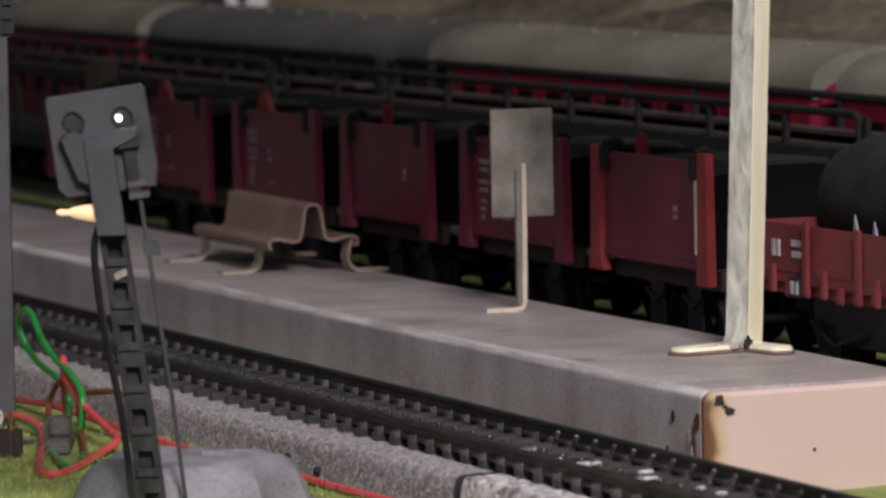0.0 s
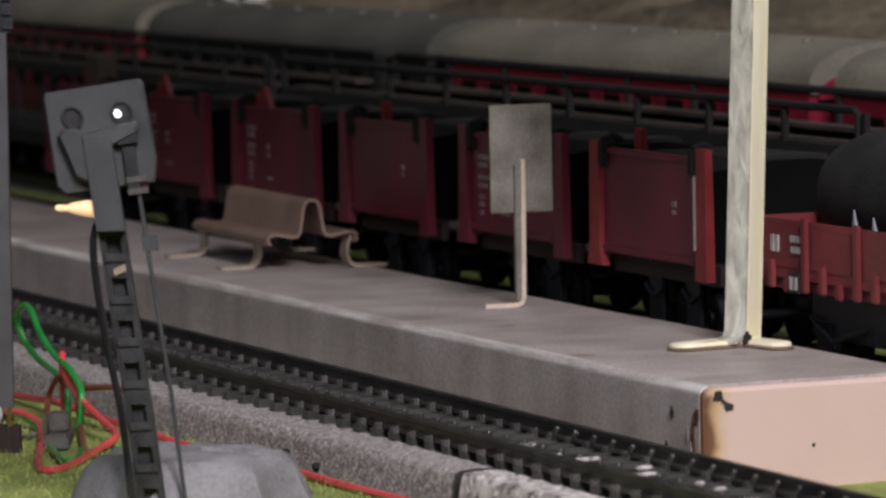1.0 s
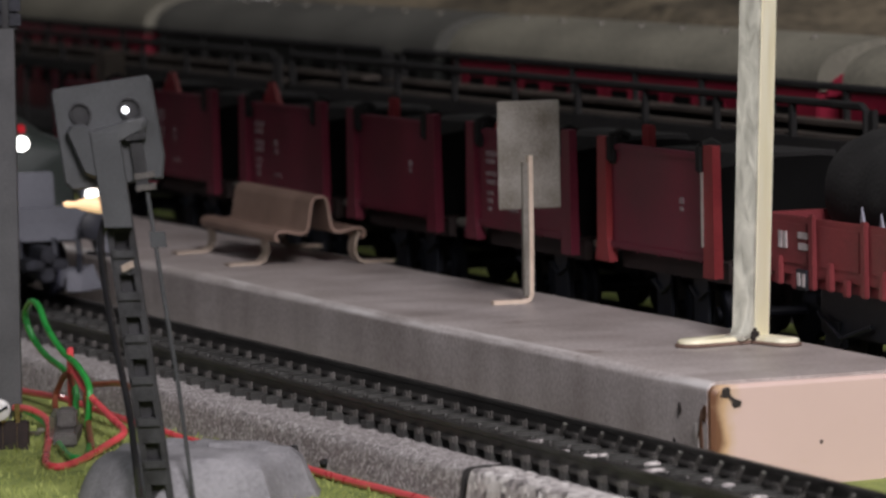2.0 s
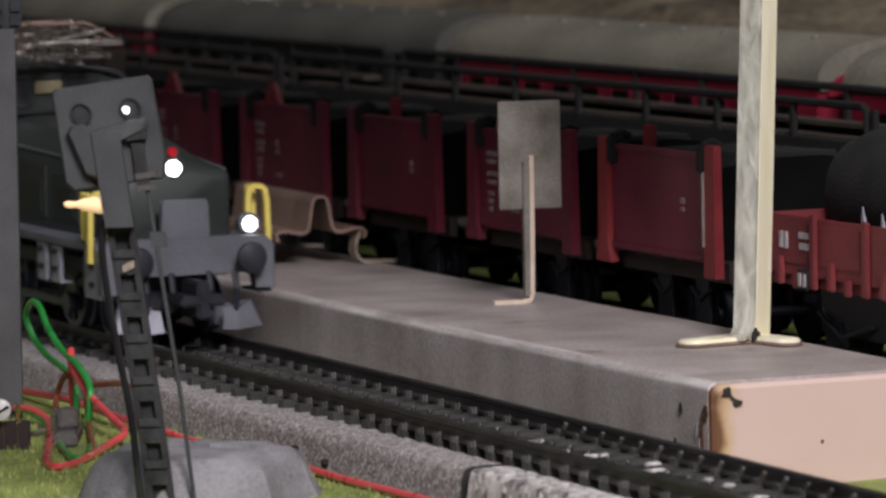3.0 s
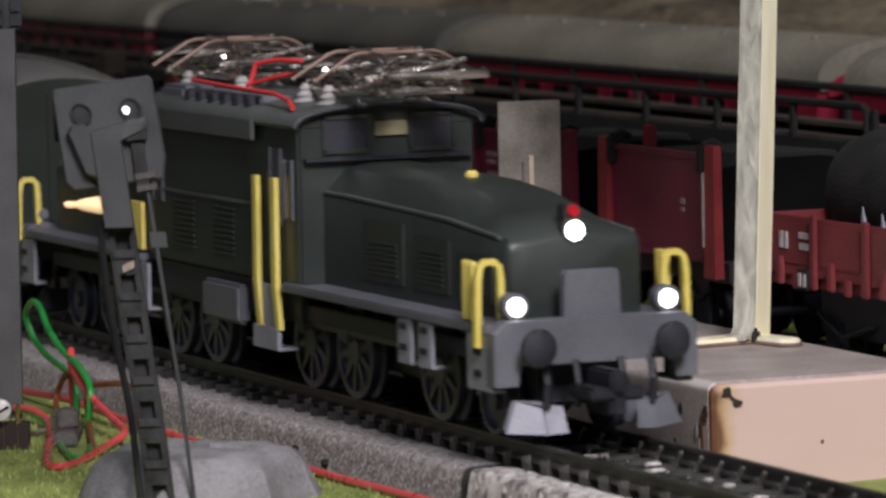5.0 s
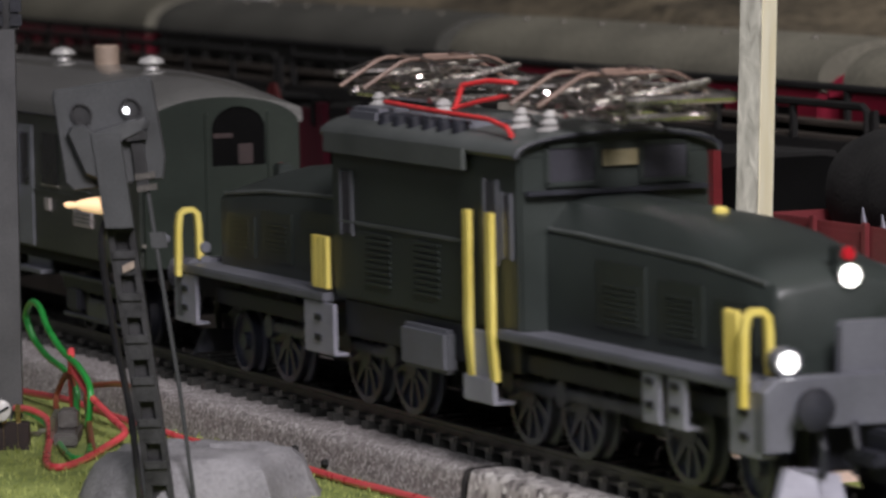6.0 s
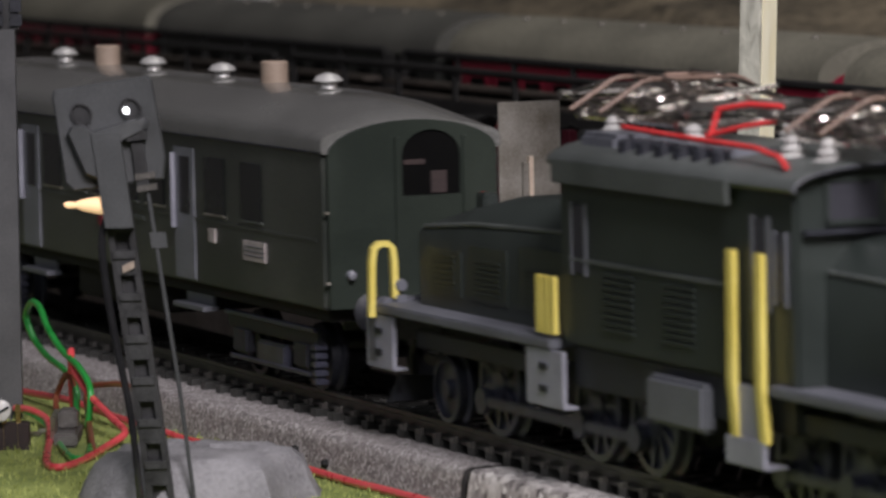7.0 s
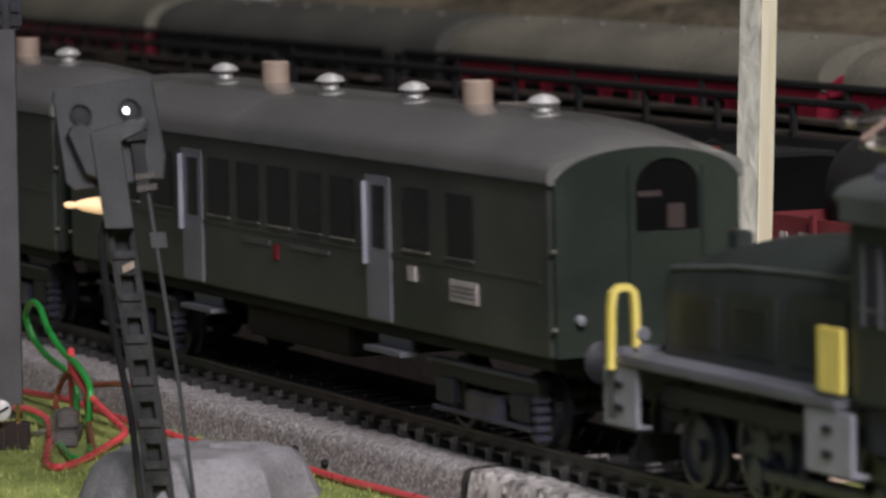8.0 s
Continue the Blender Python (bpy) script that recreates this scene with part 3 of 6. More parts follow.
for sgn, nm, fl in ((-1, "foot", 10.8), (1, "foot", 8.3)):
    bm = bm_new()
    d = Vector((0.95, -0.3, 0)).normalized() if sgn > 0 else Vector((-0.38, -0.92, 0)).normalized()
    n = Vector((-d.y, d.x, 0))
    hw = 2.4 if sgn < 0 else 1.9
    ring = [n * hw + d * 1.0, n * hw + d * fl] + [d * fl + (n * math.cos(t) + d * math.sin(t)) * hw for t in (math.pi * k / 8 for k in range(1, 8))] + [d * fl - n * hw, d * 1.0 - n * hw]
    loft(bm, [[(p.x, p.y, 0.05) for p in ring], [(p.x, p.y, 1.0) for p in ring], [(p.x * 0.96, p.y * 0.96, 1.25) for p in ring]])
    foot = part(nm, bm, "post_edge", post, "rounded cream foot with a brown rim", True)
    bm = bm_new()
    tube(bm, [(p.x * 1.01, p.y * 1.01, 0.35) for p in ring], 0.3, 6)
    part("rim", bm, "bench", foot, "brown worn rim", True)
bm = bm_new()
ribbon(bm, [(0.0, -5.2, 1.1), (0, -3.3, 1.4), (0, -2.5, 2.6), (0, -2.25, 5.5)], (1, 0, 0), 3.4, 0.7)
part("fillet", bm, "post_face", post, "", True)
bm = bm_new()
box(bm, 1.5, 2.9, -3.3, -1.9, 0.2, 2.5, 0.5)
part("solder_joint", bm, "chip", post, "dark burnt solder joint")

# unseen roof above the platform's middle, added to keep light off the wagons
canopy = thing("unseen_shade_roof", "unseen plain roof on the post, added to shade the wagons", "canopy", (0, 0, 76.4))
bm = bm_new()
loft(bm, [[(x, 36, 0), (x, 36, 1.2), (x, 52, 4.4), (x, 68, 1.2), (x, 68, 0), (x, 52, 3.2)] for x in (-620, 6)])
part("shade_roof", bm, "coach_roof", canopy)

# ---- red tub wagons behind the platform ----
WY = 80.0


def wheelset(parent, x, r, name="wheelset", material="wheel", z=None, half=8.2, crank=False):
    bm = bm_new()
    turned(bm, [(0.9, -half + 1.2), (0.9, half - 1.2)], (0, 0, 0), "y", 8)
    w = part(name, bm, material, parent, "", True)
    for s in (-1, 1):
        bm = bm_new()
        prof = [(r * 0.2, s * (half - 1.2)), (r * 0.95 + 0.9, s * (half - 1.2)), (r + 0.8, s * (half - 0.5)), (r, s * (half - 0.2)), (r, s * (half + 1.2)),
                (r * 0.86, s * (half + 1.3)), (r * 0.84, s * (half + 0.6)), (r * 0.3, s * (half + 0.5)), (r * 0.28, s * (half + 1.4)), (r * 0.05, s * (half + 1.4))]
        turned(bm, prof, (0, 0, 0), "y", 28)
        wh = part("wheel", bm, material, w, "", True)
        if crank:
            bm = bm_new()
            n = 10
            ring = []
            for k in range(n):
                for da, rr in ((-0.26, 0.3), (-0.07, 0.87), (0.07, 0.87), (0.26, 0.3)):
                    a = 2 * math.pi * k / n + da
                    ring.append((rr * r * math.sin(a), rr * r * math.cos(a)))
            loft(bm, [[(p, s * (half + 0.55), q) for p, q in ring], [(p, s * (half + 1.15), q) for p, q in ring]])
            turned(bm, [(1.5, s * (half + 1.0)), (1.5, s * (half + 2.2))], (0, 0, r * 0.45), "y", 10)
            part("spokes", bm, material, wh)
    w.matrix_basis = pose(x * MM, 0, (r if z is None else z) * MM)
    return w


def tub_wagon(x0, x1, lettered, label):
    w = thing("tub_wagon", label, "goods wagon", (x0, WY, 0), "red tub wagons")
    L = x1 - x0
    n = -16.0
    bm = bm_new()
    box(bm, 4, L - 4, -15.0, 15.0, 14.2, 15.4, 0.2)
    box(bm, 3, L - 3, -13.5, -12, 11, 14.2)
    box(bm, 3, L - 3, 12, 13.5, 11, 14.2)
    part("floor_frame", bm, "wagon_dark", w)
    for s, nm in ((-1, "side_panel"), (1, "side_panel")):
        bm = bm_new()
        zt = 31.4 if s < 0 else 27.0
        box(bm, 5.0, L - 6.0, s * 15.6 - 0.5, s * 15.6 + 0.5, 15.0, zt, 0.15)
        box(bm, 5.0, L - 6.0, s * 15.6 - 0.9, s * 15.6 + 0.9, zt - 0.6, zt + 0.5, 0.2)
        box(bm, 4.0, L - 5.0, s * 15.6 - 0.8, s * 15.6 + 0.8, 14.4, 15.7, 0.2)
        for k in range(5):
            xx = 7 + (L - 14) * k / 4
            turned(bm, [(0.45, -0.2), (0.35, 0.3)], (xx, s * 16.2, 14.6), "y", 6)
        part(nm, bm, "wagon_red", w)
    for s in (-1, 1):
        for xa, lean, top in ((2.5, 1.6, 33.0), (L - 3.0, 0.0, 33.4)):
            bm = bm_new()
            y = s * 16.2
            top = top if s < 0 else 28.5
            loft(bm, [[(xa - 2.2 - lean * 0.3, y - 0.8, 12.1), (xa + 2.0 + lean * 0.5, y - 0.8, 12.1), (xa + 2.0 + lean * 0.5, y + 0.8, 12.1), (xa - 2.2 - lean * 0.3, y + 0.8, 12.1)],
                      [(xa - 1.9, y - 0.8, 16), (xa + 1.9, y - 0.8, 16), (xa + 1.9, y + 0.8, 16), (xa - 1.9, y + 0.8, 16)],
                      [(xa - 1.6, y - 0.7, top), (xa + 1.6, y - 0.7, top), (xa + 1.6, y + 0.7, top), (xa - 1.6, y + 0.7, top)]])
            # last wagon's posts take a brighter red that paints in light on their edges
            part("corner_post", bm, "wagon_orange" if x0 > -100 else "wagon_red", w, "red corner post with lit edges painted brighter" if x0 > -100 else "")
            if s > 0:
                continue
            bm = bm_new()
            q = xa - 3.4 if xa > 10 else xa + 3.2
            box(bm, q - 1.3, q + 1.3, y - 0.9, y + 0.9, 28.6, 33.6, 0.5)
            tube(bm, [(q, y, 33.2), (q, y - s * 1.6, 33.8), (q, y - s * 3.0, 33.0)], 0.7, 6)
            part("corner_block", bm, "tar_black", w, "black corner block")
    # ends painted black to stand for the dark of the open tub
    for xa in (3.2, L - 4.0):
        bm = bm_new()
        box(bm, xa - 0.5, xa + 0.5, -15, 15, 15, 29.5)
        loft(bm, [[(xa - 0.5, -15, 29.5), (xa - 0.5, 15, 29.5), (xa - 0.5, 4, 31), (xa - 0.5, -4, 31)], [(xa + 0.5, -15, 29.5), (xa + 0.5, 15, 29.5), (xa + 0.5, 4, 31), (xa + 0.5, -4, 31)]])
        part("shade_end_panel", bm, "void", w)
    # black filling added as the shade inside the tub
    bm = bm_new()
    loft(bm, [[(6, -14, 22), (6, 14, 22), (6, 8, 31), (6, -8, 31)], [(L - 7, -14, 22), (L - 7, 14, 22), (L - 7, 8, 31.5), (L - 7, -8, 31.5)]])
    part("load", bm, "tar_black", w, "black block added for the shade inside the tub")
    if lettered:
        bm = bm_new()
        for x, z, lw, lh in ((8.0, 27.6, 4.6, 0.9), (8.0, 26.2, 4.0, 0.8), (8.0, 24.0, 4.4, 0.8), (8.2, 22.6, 3.6, 0.8), (8.4, 20.6, 2.4, 0.7), (8.4, 19.2, 2.0, 0.8), (8.6, 17.8, 1.4, 0.8), (18.5, 24.2, 1.2, 1.0), (18.3, 22.6, 1.8, 0.8), (18.0, 18.0, 3.6, 0.5)):
            box(bm, x, x + lw, -16.28, -16.0, z - lh / 2, z + lh / 2)
        part("lettering", bm, "faded_print", w, "white print worn to plain bars")
    else:
        bm = bm_new()
        box(bm, L - 15.0, L - 13.6, -16.28, -16.0, 23.4, 24.4)
        box(bm, L - 15.0, L - 13.8, -16.28, -16.0, 22.2, 22.9)
        part("lettering", bm, "faded_print", w, "small white printed mark")
    for xa in (L / 2 - 7, L / 2 + 7):
        wheelset(w, xa, 4.8, "wheelset", "gear_black")
        for s in (-1, 1):
            bm = bm_new()
            box(bm, xa - 3.2, xa + 3.2, s * 11.5 - 0.6, s * 11.5 + 0.6, 3.2, 11.5, 0.6)
            tube(bm, [(xa - 3.4, s * 12.3, 9.4), (xa, s * 12.4, 7.6), (xa + 3.4, s * 12.3, 9.4)], 0.45, 6)
            part("axle_guard", bm, "gear_black", w)
    for xa, xb in ((-6.5, 1.0), (L - 1.0, L + 4.2)):
        bm = bm_new()
        box(bm, xa, xb, -13, 13, 13.4, 14.6, 0.2)
        part("end_platform", bm, "sign_tin", w, "dull grey end platform")
    if x0 > -100:
        bm = bm_new()
        box(bm, L - 5.3, L - 4.7, -17.25, -16.6, 17.0, 29.0, 0.1)
        part("worn_strip", bm, "worn_edge", w, "bare worn strip on the post")
    bm = bm_new()
    if lettered:
        loft(bm, [[(7, -14.6, 31.0), (17, -14.6, 31.0), (13.5, -14.4, 35.8), (11.6, -14.4, 35.8)], [(7, -13.4, 31.0), (17, -13.4, 31.0), (13.5, -13.6, 35.8), (11.6, -13.6, 35.8)]])
    else:
        box(bm, -4.6, -1.4, -6.0, -4.8, 14.6, 34.2, 0.2)
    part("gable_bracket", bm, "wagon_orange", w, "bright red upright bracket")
    for xa, d in ((0, -1), (L, 1)):
        bm = bm_new()
        box(bm, min(xa, xa + 5.5 * d), max(xa, xa + 5.5 * d), -2, 2, 7.6, 9.4, 0.3)
        part("coupling", bm, "gear_black", w)
    return w


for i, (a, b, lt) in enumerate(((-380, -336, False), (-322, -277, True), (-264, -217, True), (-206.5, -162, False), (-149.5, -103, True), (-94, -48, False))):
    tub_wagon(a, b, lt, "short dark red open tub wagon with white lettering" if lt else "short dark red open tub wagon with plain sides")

# a crate on the rearmost wagon
bm = bm_new()
box(bm, -2.6, 2.6, -2.6, 2.6, 0, 6.6, 0.3)
for k in range(4):
    box(bm, -2.7, 2.7, -2.8, -2.55, 0.2 + 1.6 * k, 1.6 + 1.6 * k, 0.1)
crate = tagged(part("wooden_crate", bm, "deck_wood"), "pale brown wooden crate standing on the wagon", "crate")
crate.matrix_basis = pose(-0.366, 0.072, 0.0315)

# low-sided red wagon with a dark load
low = thing("low_sided_wagon", "red low-sided wagon carrying a black rolled load", "goods wagon", (-33, WY, 1.5))
bm = bm_new()
box(bm, 0, 120, -15.5, 15.5, 11.5, 13.2, 0.2)
part("underframe", bm, "brick_red", low)
for s in (-1, 1):
    for k in range(7):
        bm = bm_new()
        box(bm, 0.4 + 17 * k, 16.8 + 17 * k, s * 15.7 - 0.4, s * 15.7 + 0.4, 13.2, 22.4, 0.15)
        box(bm, 2.0 + 17 * k, 15.0 + 17 * k, s * 16.15 - 0.12, s * 16.15 + 0.12, 15.0, 21.4, 0.1)
        part("side_board", bm, "brick_red", low)
    for k in range(8):
        bm = bm_new()
        box(bm, -0.9 + 17 * k, 0.9 + 17 * k, s * 16.4 - 0.4, s * 16.4 + 0.4, 11.4, 23.0, 0.2)
        part("stanchion", bm, "brick_red", low, "red rib of the side")
        for q, z0, z1 in ((5.2, 11.6, 16.0), (10.6, 11.2, 13.8)):
            bm = bm_new()
            box(bm, q + 17 * k, q + 1.6 + 17 * k, s * 16.5 - 0.4, s * 16.5 + 0.4, z0, z1, 0.2)
            part("pocket", bm, "brick_red", low)
bm = bm_new()
box(bm, -0.5, 0.5, -15.5, 15.5, 12, 22.4)
part("end_board", bm, "brick_red", low)
bm = bm_new()
for x, z, lw, lh in ((5.6, 18.6, 1.0, 2.6), (7.2, 18.6, 1.0, 2.6), (12.2, 19.6, 4.0, 1.0), (12.4, 17.9, 3.8, 1.0)):
    box(bm, x, x + lw, -16.5, -16.2, z - lh / 2, z + lh / 2)
part("lettering", bm, "white_print", low, "white print worn to plain bars")
bm = bm_new()
box(bm, 12.2, 15.8, -16.9, -16.4, 11.2, 14.4, 0.1)
part("notice_plate", bm, "gear_black", low, "black plate with pale marks")
bm = bm_new()
for x in (12.8, 14.4):
    box(bm, x, x + 0.9, -17.05, -16.85, 11.8, 13.8)
part("plate_mark", bm, "white_print", low)
for xa in (16, 40, 82, 106):
    wheelset(low, xa, 5.4, "wheelset", "gear_black", 3.9)
for xa in (28, 94):
    for s in (-1, 1):
        bm = bm_new()
        box(bm, xa - 17, xa + 17, s * 11.4 - 0.8, s * 11.4 + 0.8, 4.0, 11.5, 0.4)
        for q in (-12, 12):
            box(bm, xa + q - 3, xa + q + 3, s * 11.8 - 0.9, s * 11.8 + 0.9, 1.8, 7.0, 0.6)
        tube(bm, [(xa - 16, s * 13, 7.4), (xa - 8, s * 13.3, 4.0), (xa + 2, s * 13.3, 6.6)], 0.35, 6)
        part("bogie_frame", bm, "gear_black", low)
load = thing("rolled_load", "large rough black roll lying in the low wagon", "load", (0, WY, 0))
bm = bm_new()
prof = [(0.5, 0)]
for k in range(23):
    prof += [(8.6 + 1.4 * min(1, k / 2) + 0.25 * noise.noise((k * 0.7, 0, 3)), 0.3 + 3.2 * k)]
prof += [(0.5, 75)]
turned(bm, prof, (-31, 2, 27), "x", 28)
for v in bm.verts:
    n3 = 0.35 * noise.noise((v.co.x * 0.25, v.co.y * 0.25, v.co.z * 0.25))
    v.co.y += n3
    v.co.z += n3
part("roll", bm, "tar_black", load, "", True)
bm = bm_new()
for k in range(4):
    box(bm, -31 + 20 * k, -26 + 20 * k, -13, 13, 14.7, 17.8, 0.3)
part("bearer", bm, "wagon_dark", load)
sil = thing("metal_offcuts", "pointed pale grey metal offcuts standing behind the board", "metal scrap", (0, 0, 0))
for k in range(4):
    bm = bm_new()
    x = -7.0 + 6.2 * k
    loft(bm, [[(x, 66.0, 14.7), (x + 6.0, 65.6, 14.7), (x + 3.0, 65.8, 26.4 - (k % 2) * 0.7)], [(x, 67.2, 14.7), (x + 6.0, 67.0, 14.7), (x + 3.0, 66.0, 26.4 - (k % 2) * 0.7)]])
    part("offcut", bm, "step_grey", sil)

# ---- black car-carrier wagons ----
for x0, x1 in ((-352, -82), (-630, -360)):
    w = thing("car_carrier_wagon", "long black double-deck car carrier with brown deck", "goods wagon", (x0, 122, 0), "car carriers")
    L = x1 - x0
    bm = bm_new()
    box(bm, 0, L, -14, 14, 9, 13, 0.4)
    part("lower_deck", bm, "tar_black", w)
    for s in (-1, 1):
        bm = bm_new()
        box(bm, 2, L - 2, min(s * 12.4, s * 8.0), max(s * 12.4, s * 8.0), 29.6, 30.6, 0.2)
        part("upper_deck", bm, "dark_deck", w, "dusty brown walkway along the deck")
    for s in (-1, 1):
        bm = bm_new()
        box(bm, 0, L, s * 13.2 - 0.6, s * 13.2 + 0.6, 27.4, 30.2, 0.2)
        part("deck_beam", bm, "tar_black", w)
        bm = bm_new()
        tube(bm, [(1, s * 13.2, 30.5), (1, s * 13.2, 35.6), (2.5, s * 13.2, 36.4), (L - 2.5, s * 13.2, 36.4), (L - 1, s * 13.2, 35.6), (L - 1, s * 13.2, 30.5)], 0.75, 6)
        part("handrail", bm, "tar_black", w)
        for k in range(int(L / 30) + 1):
            bm = bm_new()
            xx = 1.5 + 30 * k
            box(bm, xx - 0.7, xx + 0.7, s * 13.2 - 0.5, s * 13.2 + 0.5, 13, 36, 0.1)
            part("upright", bm, "tar_black", w)
    for xa in (20, 38, L - 38, L - 20):
        wheelset(w, xa, 5.2, "wheelset", "tar_black")

# ---- red passenger coaches ----
RY = 160


def red_coach(x0, x1, body="coach_red", top="coach_roof", label="wine-red passenger coach with dusty pale grey roof"):
    w = thing("passenger_coach", label, "coach", (x0, RY, 0), "standing coaches")
    L = x1 - x0
    bm = bm_new()
    box(bm, 1, L - 1, -15.0, 15.0, 9, 35.0, 0.4)
    part("body", bm, body, w)
    bm = bm_new()
    secs = []
    for x, k in ((0, 0.97), (3, 0.985), (9, 1.0), (18, 1.0), (L - 18, 1.0), (L - 9, 1.0), (L - 3, 0.985), (L, 0.97)):
        row = []
        for q in range(17):
            a = math.pi * q / 16
            row.append((x + 0, -15.6 * math.cos(a) * (1.0 if 0 < q < 16 else 1.0), 34.8 + 9.0 * (math.sin(a) ** 0.75) * (0.35 + 0.65 * k)))
        row += [(x, 14.8, 34.2), (x, -14.8, 34.2)]
        secs.append(row)
    loft(bm, secs)
    part("roof", bm, top, w, "", True)
    for xa, xb in ((-0.5, 0.1), (L - 0.1, L + 0.5)):
        bm = bm_new()
        loft(bm, [[(x, -13.6 * math.cos(math.pi * q / 16), 33.2 + 5.6 * math.sin(math.pi * q / 16) ** 0.75) for q in range(17)] for x in (xa, xb)])
        part("end_wall", bm, body, w)
    for k in range(8):
        bm = bm_new()
        turned(bm, [(0.9, 0), (1.0, 0.5), (0.7, 0.9), (0.2, 1.0)], (20 + (L - 40) * k / 7, -5.5, 43.0), "z", 10)
        part("roof_vent", bm, "sign_tin", w)
    count = int((L - 30) / 13.5)
    for k in range(count + 1):
        xx = 15 + (L - 30) * k / count
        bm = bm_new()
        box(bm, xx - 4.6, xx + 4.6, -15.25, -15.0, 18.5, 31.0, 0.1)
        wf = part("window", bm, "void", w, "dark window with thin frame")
        bm = bm_new()
        for a in (-4.7, 4.7):
            box(bm, xx + a - 0.3, xx + a + 0.3, -15.42, -15.26, 18.2, 31.2)
        box(bm, xx - 4.7, xx + 4.7, -15.42, -15.26, 27.6, 28.0)
        part("frame", bm, body, wf)
        if body == "coach_red":
            bm = bm_new()
            box(bm, xx + 2.6, xx + 4.2, -15.36, -15.24, 19.0, 27.4)
            part("curtain", bm, "step_dark", wf, "grey curtain behind the pane")
    for xx in (-2.5, L - 1):
        bm = bm_new()
        box(bm, xx, xx + 3.5, -6.5, 6.5, 10, 31, 0.3)
        part("gangway", bm, "wagon_dark", w)
    for xa in (20, 36, L - 36, L - 20):
        wheelset(w, xa, 5.2, "wheelset", "gear_black")


for a, b in ((-160, 50), (-347, -170), (-740, -548)):
    red_coach(a, b)
red_coach(-540, -355, "dark_coach", "dark_roof", "blackish passenger coach with dark grey roof")

# ---- plaster hillside and a small white building behind ----
bm = bm_new()
rows = []
for i in range(111):
    x = -1000 + 11.8 * i
    row = []
    for j in range(26):
        y = 186 + 9.0 * j
        base = GROUND + 46 * min(1, j / 3.0) ** 0.7 + 1.3 * max(0, j - 3)
        z = base + 14 * noise.noise((x * 0.009, y * 0.016, 0)) * min(1, j / 3.0) + 5 * noise.noise((x * 0.035, y * 0.05, 2)) * min(1, j / 2.0)
        row.append((x, y, z))
    rows.append(row)
loft(bm, rows, False, False)
tagged(part("hillside", bm, "plaster", None, "", True), "sandy brown plaster hillside with rough patches", "hill", "", "structure")
hut = thing("white_hut", "small white building with two round dark openings", "building", (-640, 214, 24), turn=-23)
bm = bm_new()
box(bm, -3, 12, -9, 9, 0, 22, 0.4)
part("wall", bm, "porcelain", hut)
for y in (-4.5, 4.0):
    bm = bm_new()
    turned(bm, [(1.5, 11.95), (1.5, 12.3)], (0, y, 17.5), "x", 14)
    part("opening", bm, "window_dark", hut)
bm = bm_new()
box(bm, -4, 13, -10, 10, 22, 23.5, 0.3)
part("roof", bm, "coach_roof", hut)

# ---- sleepers, rail clips and studs of the main track ----
bm = bm_new()
box(bm, -1.15, 1.15, -12.8, 12.8, -4.6, -2.5)
first = part("sleeper", bm, "sleeper", main_track)
first.location.x = -0.780
for k in range(1, 163):
    ob = new("sleeper", first.data)
    ob.parent, ob.location.x = main_track, -0.780 + 0.0063 * k
    # the sleepers lie askew under the rails towards the joint
    ob.location.y = 0.036 * max(0.0, min(-0.700 + 0.0063 * k, 0.085))
bm = bm_new()
for k in range(163):
    x = -780 + 6.3 * k
    turned(bm, [(0.42, -2.5), (0.38, -1.9), (0.2, -1.6)], (x, 0, 0), "z", 6)
tagged(part("contact_studs", bm, "rail_metal", main_track), "row of small dull contact studs", "", "", "stuff")
bm = bm_new()
for k in range(163):
    x = -780 + 6.3 * k + 1.0
    for y in (-6.9, -9.6, 6.9, 9.6):
        box(bm, x - 0.22, x + 0.22, y - 0.16, y + 0.16, -2.6, -1.5)
        box(bm, x - 1.7, x - 0.3, y - 0.4, y + 0.4, -2.5, -1.75)
tagged(part("rail_clips", bm, "step_dark", main_track), "small grey rail clips along both rails", "", "", "stuff")
bm = bm_new()
for y in (-5.4, 5.4):
    box(bm, -1000, 31, y - 0.5, y + 0.5, -4.4, -3.4)
part("sleeper_web", bm, "plastic_black", main_track)
bm = bm_new()
box(bm, -1000, 31, -9.6, 9.6, -4.6, -4.25)
part("underlay", bm, "plastic_black", main_track)
# bright clips and pale crusts on the sleepers past the joint
bm = bm_new()
for k in range(126, 152):
    x = -780 + 6.3 * k + 1.0
    for y in (-6.7, 6.7):
        ribbon(bm, [(x, y, -2.5), (x + 0.5, y + 0.1, -1.6), (x + 1.2, y + 0.3, -0.7)], (0, 1, 0), 0.5, 0.5)
tagged(part("spring_clips", bm, "stud", main_track), "bright bent spring clips inside the rails", "", "", "stuff")
rng = random.Random(21)
bm = bm_new()
for k in range(127, 150):
    x = -780 + 6.3 * k
    for q in range(2):
        if rng.random() < 0.4:
            continue
        y, w = rng.uniform(-6, 4), rng.uniform(0.6, 2.4)
        ring = [(x + 0.75 * math.cos(a) * rng.uniform(0.7, 1.1), y + w * math.sin(a) * rng.uniform(0.8, 1.1)) for a in (2 * math.pi * i / 12 for i in range(12))]
        loft(bm, [[(a, b, -2.52) for a, b in ring], [(a, b, -2.3) for a, b in ring], [(x + (a - x) * 0.7, y + (b - y) * 0.8, -2.12) for a, b in ring]])
tagged(part("ballast_crusts", bm, "bed_white", main_track), "pale ballast crusts stuck to the sleepers", "", "", "stuff")
